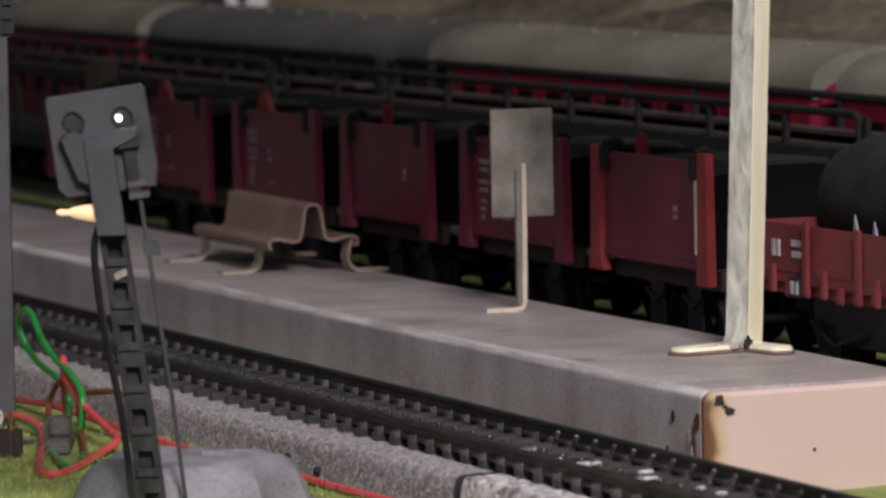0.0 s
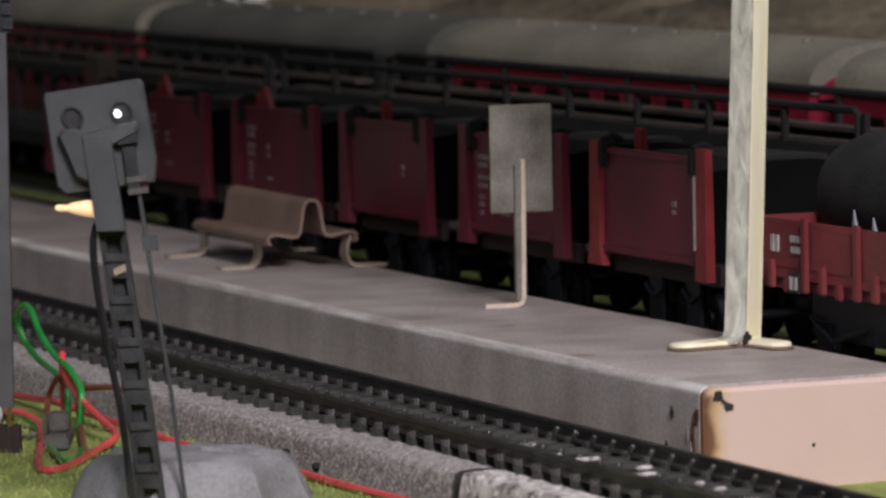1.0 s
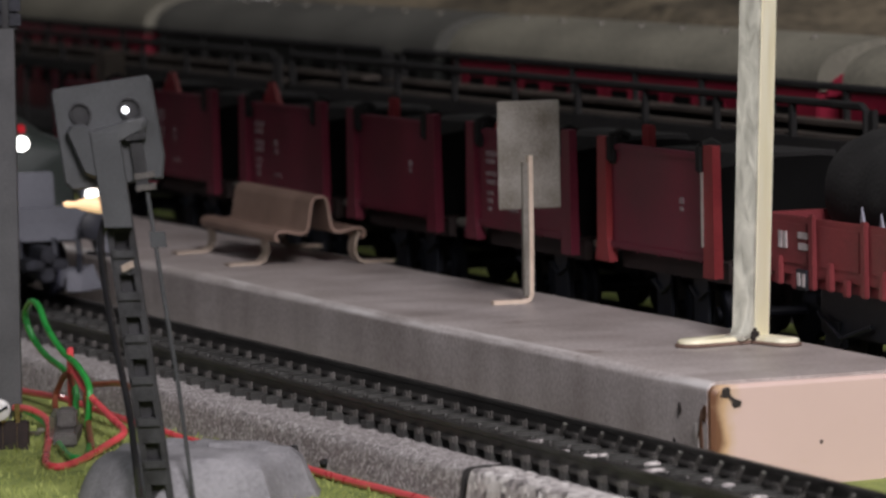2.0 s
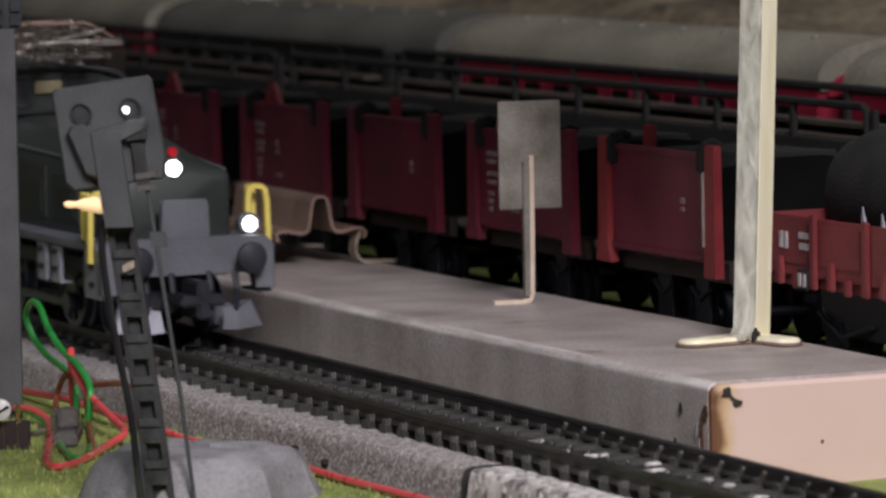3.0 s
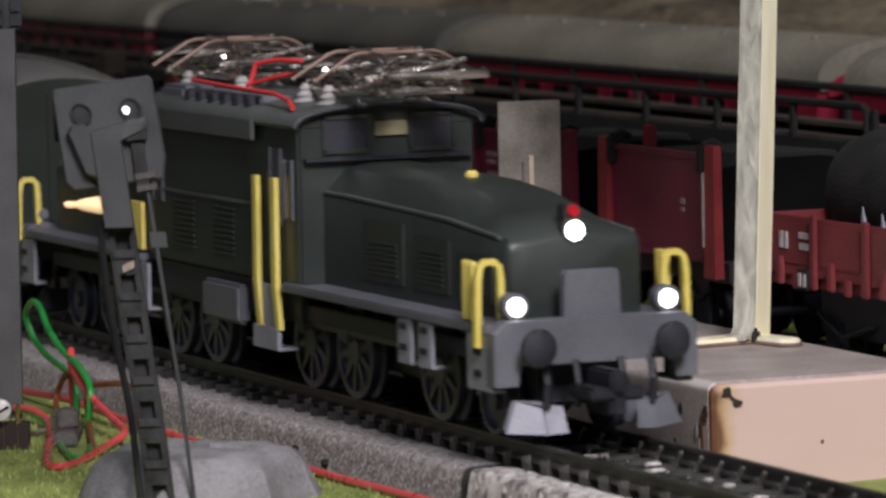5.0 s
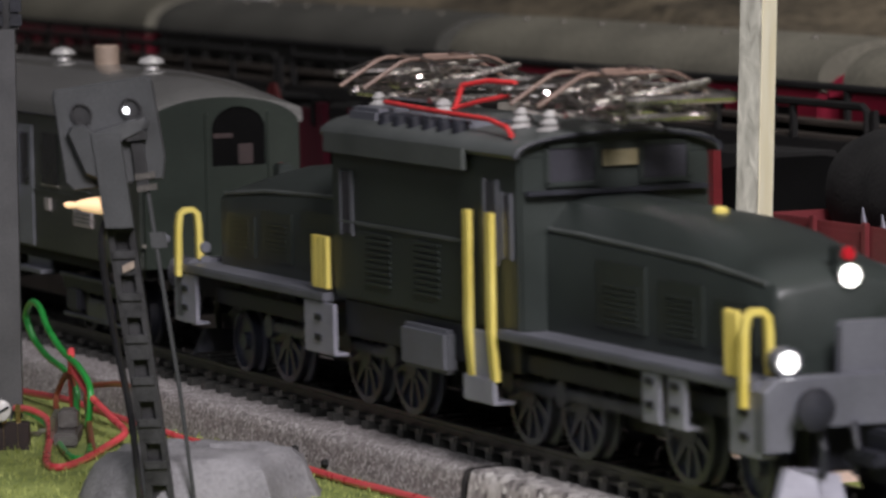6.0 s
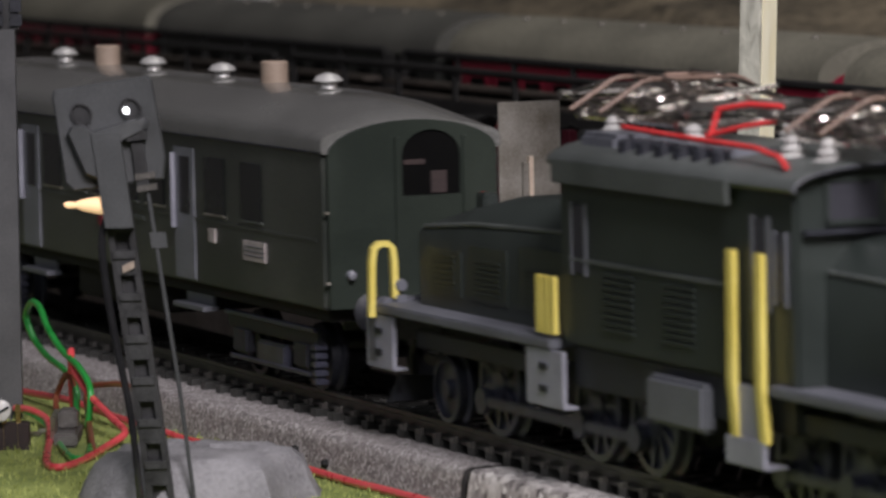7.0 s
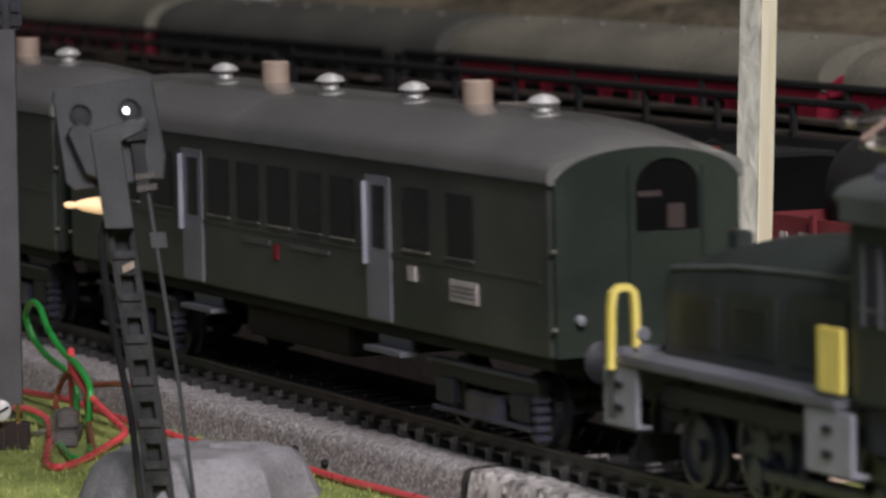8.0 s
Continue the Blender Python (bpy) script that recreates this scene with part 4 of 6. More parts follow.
# loose pale stones between the sleepers of the coarse length
bm = bm_new()
rng = random.Random(8)
for k in range(420):
    x, y = rng.uniform(40, 120), rng.choice((rng.uniform(-14.5, -9.5), rng.uniform(-7, 7), rng.uniform(-7, 7), rng.uniform(-7, 7)))
    q = rng.uniform(0.25, 0.62)
    if abs(((x + 780) / 6.3) % 1 - 0.0) < 0.24 or abs(((x + 780) / 6.3) % 1 - 1.0) < 0.24:
        continue
    vs = bmesh.ops.create_icosphere(bm, subdivisions=1, radius=q)["verts"]
    m3 = Matrix.Translation((x, y, -4.2 + 0.3 * q)) @ Matrix.Rotation(rng.uniform(0, 6), 4, "Z") @ Matrix.Diagonal((1.3, rng.uniform(0.7, 1.1), rng.uniform(0.5, 0.9), 1))
    bmesh.ops.transform(bm, matrix=m3, verts=vs)
tagged(part("ballast_stones", bm, "bed_white"), "pale loose ballast stones between the sleepers", "ballast", "", "stuff")

# ---- the locomotive ----
SPEED = 81.6
CENTRE = -103.0
loco = thing("electric_locomotive", "dark green crocodile electric model locomotive with yellow handrails", "locomotive")
spinning = []
rods = []


def mirror(x, rear):
    return 2 * CENTRE - x if rear else x


def hood(rear):
    secs = []
    for x, side, mid, half in ((-5.4, 26.4, 27.6, 9.6), (-5.8, 27.0, 28.3, 10.1), (-6.6, 27.6, 29.0, 10.3), (-14, 28.2, 30.9, 10.4), (-27, 29.0, 33.2, 10.4), (-40, 29.6, 34.3, 10.4), (-62.5, 30.0, 34.8, 10.4), (-74.5, 30.1, 34.9, 10.4)):
        row = [(mirror(x, rear), -half, 16.6), (mirror(x, rear), -half, side - 0.6), (mirror(x, rear), -half + 0.6, side + 0.3), (mirror(x, rear), -half * 0.66, mid - 0.9), (mirror(x, rear), -half * 0.3, mid - 0.2),
               (mirror(x, rear), half * 0.3, mid - 0.2), (mirror(x, rear), half * 0.66, mid - 0.9), (mirror(x, rear), half - 0.6, side + 0.3), (mirror(x, rear), half, side - 0.6), (mirror(x, rear), half, 16.6)]
        secs.append(row)
    h = part("hood", loft(bm_new(), secs), "loco_green", loco, "", True)
    for s in (-1, 1):
        for xa, xb, za, zb in ((-22, -10, 18.5, 25.2), (-38, -25, 18.5, 26.5), (-57, -42, 18.5, 27.6)):
            bm = bm_new()
            a, b = sorted((mirror(xa, rear), mirror(xb, rear)))
            box(bm, a, b, s * 10.45 - 0.2, s * 10.45 + 0.2, za, zb, 0.15)
            pn = part("side_door", bm, "loco_green", h)
            bm = bm_new()
            for k in range(7):
                z = za + 1.2 + k * 0.75
                box(bm, a + 2.2, b - 2.2, s * 10.62 - 0.22, s * 10.62 + 0.14, z, z + 0.36)
            part("louvre", bm, "loco_green", pn, "row of fine ventilation slits")
        bm = bm_new()
        tube(bm, [(mirror(-8, rear), s * 10.1, 27.9), (mirror(-26, rear), s * 10.1, 29.3), (mirror(-62, rear), s * 10.1, 30.3), (mirror(-73, rear), s * 10.1, 30.4)], 0.35, 6)
        part("rain_strip", bm, "loco_roof", h)
    bm = bm_new()
    turned(bm, [(1.0, 0), (1.0, 0.5), (0.6, 0.9)], (mirror(-41, rear), 0, 34.1), "z", 12)
    part("whistle_cap", bm, "yellow", h, "small yellow cap")
    return h


def bogie(rear):
    d = -1 if rear else 1
    bm = bm_new()
    a, b = sorted((mirror(-1.5, rear), mirror(-63 if rear else -79, rear)))
    box(bm, a, b, -15.6, 15.6, 15.2, 16.6, 0.25)
    part("running_board", bm, "loco_grey", loco, "grey running board")
    bm = bm_new()
    a, b = sorted((mirror(-4, rear), mirror(-92, rear)))
    box(bm, a, b, -6.4, 6.4, 4.5, 15.2, 0.5)
    for s in (-1, 1):
        box(bm, a + 6, b - 3, s * 12.2 - 0.5, s * 12.2 + 0.5, 10.8, 13.4, 0.2)
    part("bogie_frame", bm, "gear_black", loco)
    # buffer beam
    bm = bm_new()
    xa = mirror(1.2, rear)
    outline = [(-15.4, 8.2), (-12.2, 8.2), (-11.6, 11.0), (11.6, 11.0), (12.2, 8.2), (15.4, 8.2), (15.4, 15.6), (13.6, 17.2), (-13.6, 17.2), (-15.4, 15.6)]
    loft(bm, [[(mirror(-1.4, rear), y, z) for y, z in outline], [(xa, y, z) for y, z in outline], [(mirror(1.5, rear), y * 0.98, z * 0.985 + 0.15) for y, z in outline]])
    beam = part("buffer_beam", bm, "loco_grey", loco, "grey buffer beam with a sloped plate")
    bm = bm_new()
    outline = [(-4.3, 17.0), (4.3, 17.0), (4.1, 23.0), (3.7, 23.6), (-3.7, 23.6), (-4.1, 23.0)]
    loft(bm, [[(mirror(-1.4, rear), y, z) for y, z in outline], [(mirror(0.1, rear), y, z) for y, z in outline]])
    part("footplate", bm, "loco_grey", beam)
    for s in (-1, 1):
        bm = bm_new()
        prof = [(1.1, 1.2), (1.1, 2.8), (1.6, 2.8), (1.6, 3.9), (2.4, 4.1), (2.75, 4.5), (2.5, 5.0), (1.0, 5.4)]
        turned(bm, [(r, (mirror(h, rear))) for r, h in prof], (0, s * 10.1, 13.6), "x", 20)
        part("buffer", bm, "gear_black", beam, "black round buffer", True)
        # lamp
        bm = bm_new()
        rl = 0.5 if rear else 1.0
        turned(bm, [(1.6 * rl, mirror(-2.4, rear)), (1.9 * rl, mirror(-2.0, rear)), (1.9 * rl, mirror(0.2, rear)), (1.7 * rl, mirror(0.25, rear))], (0, s * 11.5, 19.0), "x", 18)
        box(bm, min(mirror(-2, rear), mirror(-0.5, rear)), max(mirror(-2, rear), mirror(-0.5, rear)), s * 11.5 - 0.8, s * 11.5 + 0.8, 16.6, 17.6)
        lamp = part("headlamp", bm, "loco_grey", loco, "", True)
        bm = bm_new()
        turned(bm, [(1.3 * rl, mirror(0.26, rear)), (1.1 * rl, mirror(0.65, rear)), (0.4, mirror(0.85, rear))], (0, s * 11.5, 19.0), "x", 18)
        part("lens", bm, "porcelain" if rear else "lamp_white", lamp, "grey unlit lens" if rear else "bright white lit lens", True)
        # handrails
        bm = bm_new()
        y = s * 14.8
        xh = mirror(-1.4 if rear else -3.2, rear)
        ribbon(bm, [(xh, s * 16.0, 14.6 if rear else 13.4), (xh, s * 15.8, 22.6), (xh, s * 15.5, 24.4), (xh, s * 14.7, 25.1), (xh, s * 13.3, 25.1), (xh, s * 12.6, 24.4), (xh, s * 12.4, 22.6), (xh, s * 12.3, 17.2)], (1, 0, 0), 1.1, 0.9)
        part("handrail", bm, "yellow", loco, "yellow arched handrail", True)
        if not rear:
            bm = bm_new()
            for q in (-9.6, -8.3, -7.0):
                box(bm, q - 0.42, q + 0.42, y - 0.4, y + 0.4, 16.8, 25.0, 0.1)
            part("handrail", bm, "yellow", loco, "yellow upright grab rails")
        else:
            bm = bm_new()
            for q in (-147.4, -145.3, -143.2):
                box(bm, q - 0.95, q + 0.95, y - 0.4, y + 0.3, 17.2, 25.0, 0.1)
            part("handrail", bm, "yellow", loco, "yellow upright grab rails")
        # steps
        for xa, xb, za, zb in ((-8.5, 0.0, 7.3, 15.4), (-33.5, -28.5, 8.6, 15.2), (-26.0, -21.0, 8.6, 15.2)) if not rear else ((-7.6, 2.4, 7.2, 15.0), (-66.5, -54.5, 7.4, 15.2)):
            bm = bm_new()
            a, b = sorted((mirror(xa, rear), mirror(xb, rear)))
            box(bm, a, b, s * 15.0 - 0.3, s * 15.0 + 0.3, za, zb, 0.15)
            box(bm, a, b, min(s * 15.0, s * 13.0), max(s * 15.0, s * 13.0), za, za + 0.5, 0.1)
            st = part("step_plate", bm, "step_grey", loco, "lilac grey step plate")
            bm = bm_new()
            for z in (za + 2.0, za + 5.0):
                box(bm, (a + b) / 2 - 1.4, (a + b) / 2 + 1.0, s * 15.4 - 0.12, s * 15.4 + 0.12, z, z + 0.9)
            part("step_slot", bm, "gear_black", st)
        # boxes hung under the frame
        a, b = sorted((mirror(-98.5, rear), mirror(-82 if rear else -90, rear)))
        if rear:
            bm = bm_new()
            box(bm, -114, -97.5, s * 14.2 - 1.2, s * 14.2 + 1.0, 8.6, 14.8, 0.6)
            part("equipment_box", bm, "loco_grey", loco)
        # snow plough
        bm = bm_new()
        loft(bm, [[(mirror(-1.6, rear), s * 13.0, 2.2), (mirror(-1.6, rear), s * 5.4, 2.2), (mirror(-1.6, rear), s * 5.8, 5.6), (mirror(-1.6, rear), s * 11.8, 6.0)],
                  [(mirror(0.2, rear), s * 13.4, 1.6), (mirror(2.6, rear), s * 8.2, 1.4), (mirror(1.8, rear), s * 8.4, 5.4), (mirror(-0.4, rear), s * 11.6, 6.0)],
                  [(mirror(0.4, rear), s * 13.2, 1.7), (mirror(3.0, rear), s * 5.2, 1.6), (mirror(2.0, rear), s * 5.6, 5.2), (mirror(-0.2, rear), s * 11.4, 5.8)]])
        # far front guard gets a darker grey, its shade put into the colour
        part("rail_guard", bm, "gear_black" if rear else ("step_grey" if s < 0 else "loco_grey"), loco, "" if rear else ("pale rail guard in darker grey for its shade" if s < 0 else "rail guard in darker grey for its shade"))
    bm = bm_new()
    a, b = sorted((mirror(0, rear), mirror(8.5, rear)))
    box(bm, a, b, -4, 4, 6.2, 8.0, 0.4)
    box(bm, a, b, -1.2, 1.2, 4.0, 10.4, 0.4)
    part("coupling", bm, "gear_black", loco)
    bm = bm_new()
    for y in (-8, -3.4, 3.4, 8):
        tube(bm, [(mirror(1.6, rear), y, 11.4), (mirror(2.6, rear), y, 8.4), (mirror(2.0, rear), y, 5.0)], 0.55, 6)
    part("brake_hose", bm, "gear_black", loco)
    # top lamp
    bm = bm_new()
    turned(bm, [(1.4, mirror(-8.5, rear)), (1.9, mirror(-6.8, rear)), (1.9, mirror(-5.3, rear))], (0, 0, 28.6), "x", 18)
    box(bm, min(mirror(-9, rear), mirror(-5.8, rear)), max(mirror(-9, rear), mirror(-5.8, rear)), -1.2, 1.2, 29.6, 32.2, 0.3)
    lamp = part("headlamp", bm, "loco_green", loco, "", True)
    bm = bm_new()
    turned(bm, [(1.4, mirror(-5.2, rear)), (1.15, mirror(-4.8, rear)), (0.4, mirror(-4.55, rear))], (0, 0, 28.6), "x", 18)
    part("lens", bm, "porcelain" if rear else "lamp_white", lamp, "grey unlit lens" if rear else "bright white lit lens", True)
    bm = bm_new()
    turned(bm, [(0.95, mirror(-5.8, rear)), (0.75, mirror(-5.2, rear))], (0, 0, 31.3), "x", 14)
    part("red_glass", bm, "lamp_red", lamp, "small red lamp glass")
    # wheels and rods
    for xa, r in ((-13, 4.8), (-32, 7.2), (-64.5, 7.2), (-82, 7.2)):
        w = wheelset(loco, mirror(xa, rear), r, "wheelset", "wheel", None, 8.2, r > 6)
        spinning.append((w, mirror(xa, rear), r))
    a, b = sorted((mirror(-32, rear), mirror(-82, rear)))
    for s in (-1, 1):
        bm = bm_new()
        box(bm, a - 1.6, b + 1.6, s * 10.9 - 0.35, s * 10.9 + 0.35, -0.8, 0.8, 0.25)
        for q in (mirror(-32, rear), mirror(-64.5, rear), mirror(-82, rear)):
            turned(bm, [(1.9, s * 10.9 - 0.5), (1.9, s * 10.9 + 0.5)], (q, 0, 0), "y", 12)
        rod = part("side_rod", bm, "wheel", loco, "dull metal side rod")
        rods.append(rod)


for rear in (False, True):
    hood(rear)
    bogie(rear)

# cab between the hoods
CX0, CX1 = -141.5, -73.5
bm = bm_new()
box(bm, CX0, CX1, -14.4, 14.4, 16.2, 40.6, 0.5)
cab = part("cab", bm, "loco_green", loco)
bm = bm_new()
box(bm, CX0 + 2, CX1 - 2, -13.5, 13.5, 10.5, 16.2, 0.3)
part("main_frame", bm, "gear_black", loco)
bm = bm_new()
secs = []
for x, k in ((CX0 - 1.4, -0.25), (CX0 - 0.6, 0.0), (CX1 + 0.6, 0.0), (CX1 + 1.6, -0.25)):
    row = []
    for q in range(17):
        a = math.pi * q / 16
        row.append((x, -15.6 * math.cos(a), 40.6 + k + 3.2 * math.sin(a) ** 0.8))
    for q in range(16, -1, -1):
        a = math.pi * q / 16
        row.append((x, -15.0 * math.cos(a), 40.0 + 3.0 * math.sin(a) ** 0.8))
    secs.append(row)
loft(bm, secs)
roof = part("cab_roof", bm, "loco_roof", loco, "grey-green barrel roof with a dark front lip", True)
bm = bm_new()
pts = [(CX1 + 1.5, -15.4 * math.cos(math.pi * q / 14), 40.2 + 3.1 * math.sin(math.pi * q / 14) ** 0.8) for q in range(15)]
tube(bm, pts, 0.32, 6)
part("roof_lip", bm, "gear_black", roof, "", True)
bm = bm_new()
box(bm, -141, -89, -15.9, -15.35, 37.7, 40.9, 0.15)
part("roof_fairing", bm, "loco_roof", roof, "grey-green panel along the roof edge")
for s in (-1, 1):
    for xa, w0 in ((-128, 9), (-110, 9)):
        bm = bm_new()
        for k in range(9):
            box(bm, xa, xa + w0, s * 14.5 - 0.2, s * 14.5 + 0.2, 19 + k * 0.9, 19.45 + k * 0.9)
        part("louvre", bm, "loco_green", cab, "row of fine ventilation slits")
    for xa, xb, z0, z1 in ((-137.5, -133.2, 26.0, 35.0), (-84.5, -80.2, 25.5, 36.6), (-78.6, -75.6, 26.5, 35.0)):
        bm = bm_new()
        box(bm, xa, xb, s * 14.5 - 0.15, s * 14.5 + 0.15, z0, z1, 0.1)
        win = part("cab_window", bm, "lilac_pane", cab, "dull lilac grey cab side window")
        bm = bm_new()
        for q in (xa, xb):
            box(bm, q - 0.35, q + 0.35, s * 14.62 - 0.15, s * 14.62 + 0.15, z0 - 0.3, z1 + 0.3)
        part("frame", bm, "loco_grey", win, "grey frame")
    bm = bm_new()
    box(bm, -139, -90.5, s * 14.5 - 0.2, s * 14.5 + 0.2, 27.4, 28.0, 0.1)
    part("belt_strip", bm, "loco_roof", cab)
    for xa in (-88.7, -81.0):
        bm = bm_new()
        ribbon(bm, [(xa + 0.6, s * 15.2, 9.3), (xa + 0.3, s * 15.6, 16), (xa, s * 15.4, 32.4)], (1, 0, 0), 1.7, 0.8)
        part("handrail", bm, "yellow", cab, "long yellow door handrail")
    bm = bm_new()
    box(bm, -90.5, -80.0, s * 15.4 - 0.3, s * 15.4 + 0.3, 6.0, 9.6, 0.15)
    box(bm, -90.5, -80.0, min(s * 15.4, s * 12.4), max(s * 15.4, s * 12.4), 6.0, 6.5, 0.1)
    box(bm, -88.8, -82.0, s * 15.1 - 0.2, s * 15.1 + 0.2, 9.6, 16.0, 0.1)
    part("door_step", bm, "step_grey", cab, "lilac grey door step")
for face, d in ((CX1, 1), (CX0, -1)):
    for ya, yb in ((-9.9, -3.1), (4.2, 10.7)):
        bm = bm_new()
        box(bm, face - 0.2, face + 0.25, ya, yb, 36.6, 41.2, 0.1)
        win = part("front_window", bm, "lilac_pane", cab, "dull lilac grey front window")
        bm = bm_new()
        for z in (36.4, 41.6):
            box(bm, face + d * 0.3 - 0.2, face + d * 0.3 + 0.2, ya - 0.5, yb + 0.5, z - 0.3, z + 0.3)
        for y in (ya - 0.3, yb + 0.3):
            box(bm, face + d * 0.3 - 0.2, face + d * 0.3 + 0.2, y - 0.3, y + 0.3, 36.4, 41.6)
        part("frame", bm, "loco_green", win)
    bm = bm_new()
    loft(bm, [[(face - d * 0.4, -14.2, 40.2)] + [(face - d * 0.4, -14.2 * math.cos(math.pi * q / 12), 40.2 + 2.9 * math.sin(math.pi * q / 12) ** 0.8) for q in range(1, 12)] + [(face - d * 0.4, 14.2, 40.2)],
              [(face, -14.2, 40.2)] + [(face, -14.2 * math.cos(math.pi * q / 12), 40.2 + 2.9 * math.sin(math.pi * q / 12) ** 0.8) for q in range(1, 12)] + [(face, 14.2, 40.2)]])
    part("cab_gable", bm, "loco_green", cab)
    bm = bm_new()
    box(bm, face - 0.3, face + d * 0.5 + 0.2, -1.9, 3.3, 38.6, 40.8, 0.1)
    part("plate", bm, "dull_plate", cab, "yellowish plate without legible figures")
    bm = bm_new()
    box(bm, min(face, face + d * 1.5), max(face, face + d * 1.5), -13.6, 13.6, 35.0, 35.6, 0.1)
    part("ledge", bm, "gear_black", cab)

# roof gear: insulators, red conductor and two folded pantographs
for x, y in ((-88, -7), (-88, 7), (-77.5, 7), (-78.5, -7), (-140, -7), (-116, -7), (-140, 7), (-116, 7)):
    bm = bm_new()
    turned(bm, [(2.1, 0), (2.1, 1.0), (1.3, 1.5), (1.6, 2.0), (1.0, 2.6), (1.2, 3.0), (0.6, 3.8)], (x, y, 42.4), "z", 14)
    part("insulator", bm, "insulator", roof, "dull white porcelain insulator", True)
bm = bm_new()
box(bm, -139, -128, -12.5, -6.5, 41.6, 44.4, 0.6)
box(bm, -127, -96, -11.5, -4.5, 41.6, 44.0, 0.5)
part("roof_box", bm, "loco_grey", roof)
for k in range(6):
    part("resistor", turned(bm_new(), [(1.2, 0), (1.2, 2.2), (0.5, 2.6)], (-124 + 5.4 * k, -12.6, 41.6), "z", 10), "gear_black", roof)
bm = bm_new()
tube(bm, [(-131, -9.8, 45.2), (-116, -11.0, 45.0), (-102, -12.0, 44.9), (-88, -12.2, 44.7), (-80, -13.0, 44.0), (-77, -13.6, 43.0)], 0.38, 8)
tube(bm, [(-106, -9.5, 45.2), (-105.5, -8.5, 48.6), (-101, -6.5, 49.3), (-95, -5.0, 49.2)], 0.38, 8)
tube(bm, [(-107, -9.5, 45.2), (-100, -8.0, 46.6), (-95, -6.0, 47.4)], 0.34, 8)
part("roof_conductor", bm, "red_paint", roof, "bright red roof conductor", True)


def pantograph(xa, xb):
    """A folded diamond pantograph between its two ends."""
    mid = (xa + xb) / 2
    bm = bm_new()
    for s in (-1, 1):
        tube(bm, [(xa + 3, s * 6.5, 45.8), (xb - 3, s * 6.5, 45.8)], 0.6, 8)
    for q in (xa + 5, mid, xb - 5):
        tube(bm, [(q, -7.5, 45.8), (q, 7.5, 45.8)], 0.6, 8)
    g = part("pantograph_base", bm, "chrome", roof, "nickel pantograph base frame", True)
    for s in (-1, 1):
        for e, d in ((xa, 1), (xb, -1)):
            bm = bm_new()
            tube(bm, [(mid - d * 3, s * 5.5, 46.4), (e + d * 3, s * 7.0, 47.8), (e, s * 7.0, 48.4)], 0.38, 6)
            part("lower_arm", bm, "chrome", g)
            bm = bm_new()
            tube(bm, [(e, s * 7.0, 48.4), (e + d * 5, s * 6.0, 49.6), (e + d * 11, s * 4.5, 51.0), (mid + d * 4, s * 4.0, 51.8)], 0.34, 6)
            part("upper_arm", bm, "chrome", g)
        for z0, z1 in ((49.6, 50.6), (47.0, 48.6), (46.6, 50.8)):
            bm = bm_new()
            tube(bm, [(xa + 5, s * 6, z0), (mid, -s * 5, z1), (xb - 5, s * 6, z0)], 0.38, 6)
            part("brace", bm, "chrome", g)
        bm = bm_new()
        box(bm, mid - 13, mid + 13, s * 3.2 - 0.9, s * 3.2 + 0.9, 47.4, 48.4, 0.2)
        part("linkage_plate", bm, "chrome", g)
    for e in (xa, xb):
        bm = bm_new()
        tube(bm, [(e, -8.0, 48.4), (e, 8.0, 48.4)], 0.7, 8)
        part("cross_tube", bm, "chrome", g)
    for q in (mid - 4.5, mid + 4.5):
        bm = bm_new()
        tube(bm, [(q, -13.5, 47.3), (q, -11.0, 48.8), (q, -7.5, 50.9), (q, -6, 51.3), (q, 6, 51.3), (q, 7.5, 50.9), (q, 11.0, 48.8), (q, 13.5, 47.3)], 0.32, 8)
        part("contact_strip", bm, "bench", g, "bronze contact strip")
    for q in (-1, 1):
        bm = bm_new()
        turned(bm, [(0.1, mid - 12.4), (0.5, mid - 12.0), (0.7, mid - 11.2), (0.7, mid + 11.2), (0.5, mid + 12.0), (0.1, mid + 12.4)], (0, q * 2.4, 46.8), "x", 10)
        part("spring", bm, "chrome", g)
    rng = random.Random(int(-xa))
    for k in range(12):
        bm = bm_new()
        x, y = rng.uniform(xa + 3, xb - 8), rng.uniform(-7, 5)
        tube(bm, [(x, y, rng.uniform(46.2, 49.5)), (x + rng.uniform(4, 9), y + rng.uniform(-3, 5), rng.uniform(46.2, 50.0))], rng.uniform(0.3, 0.55), 6)
        part("strut", bm, "chrome", g)
    for k in range(6):
        bm = bm_new()
        tube(bm, [(mid - 15 + 6 * k, -7.0 + (k % 2) * 3, 46.6 + (k % 3)), (mid - 12 + 6 * k, 7.5 - (k % 2) * 2, 49.4 + (k % 3) * 0.6)], 0.4, 6)
        part("stay", bm, "chrome", g)


pantograph(-155, -115)
pantograph(-93, -53)


# ---- green coaches behind the locomotive ----
COACH_WIDTH = 0.87


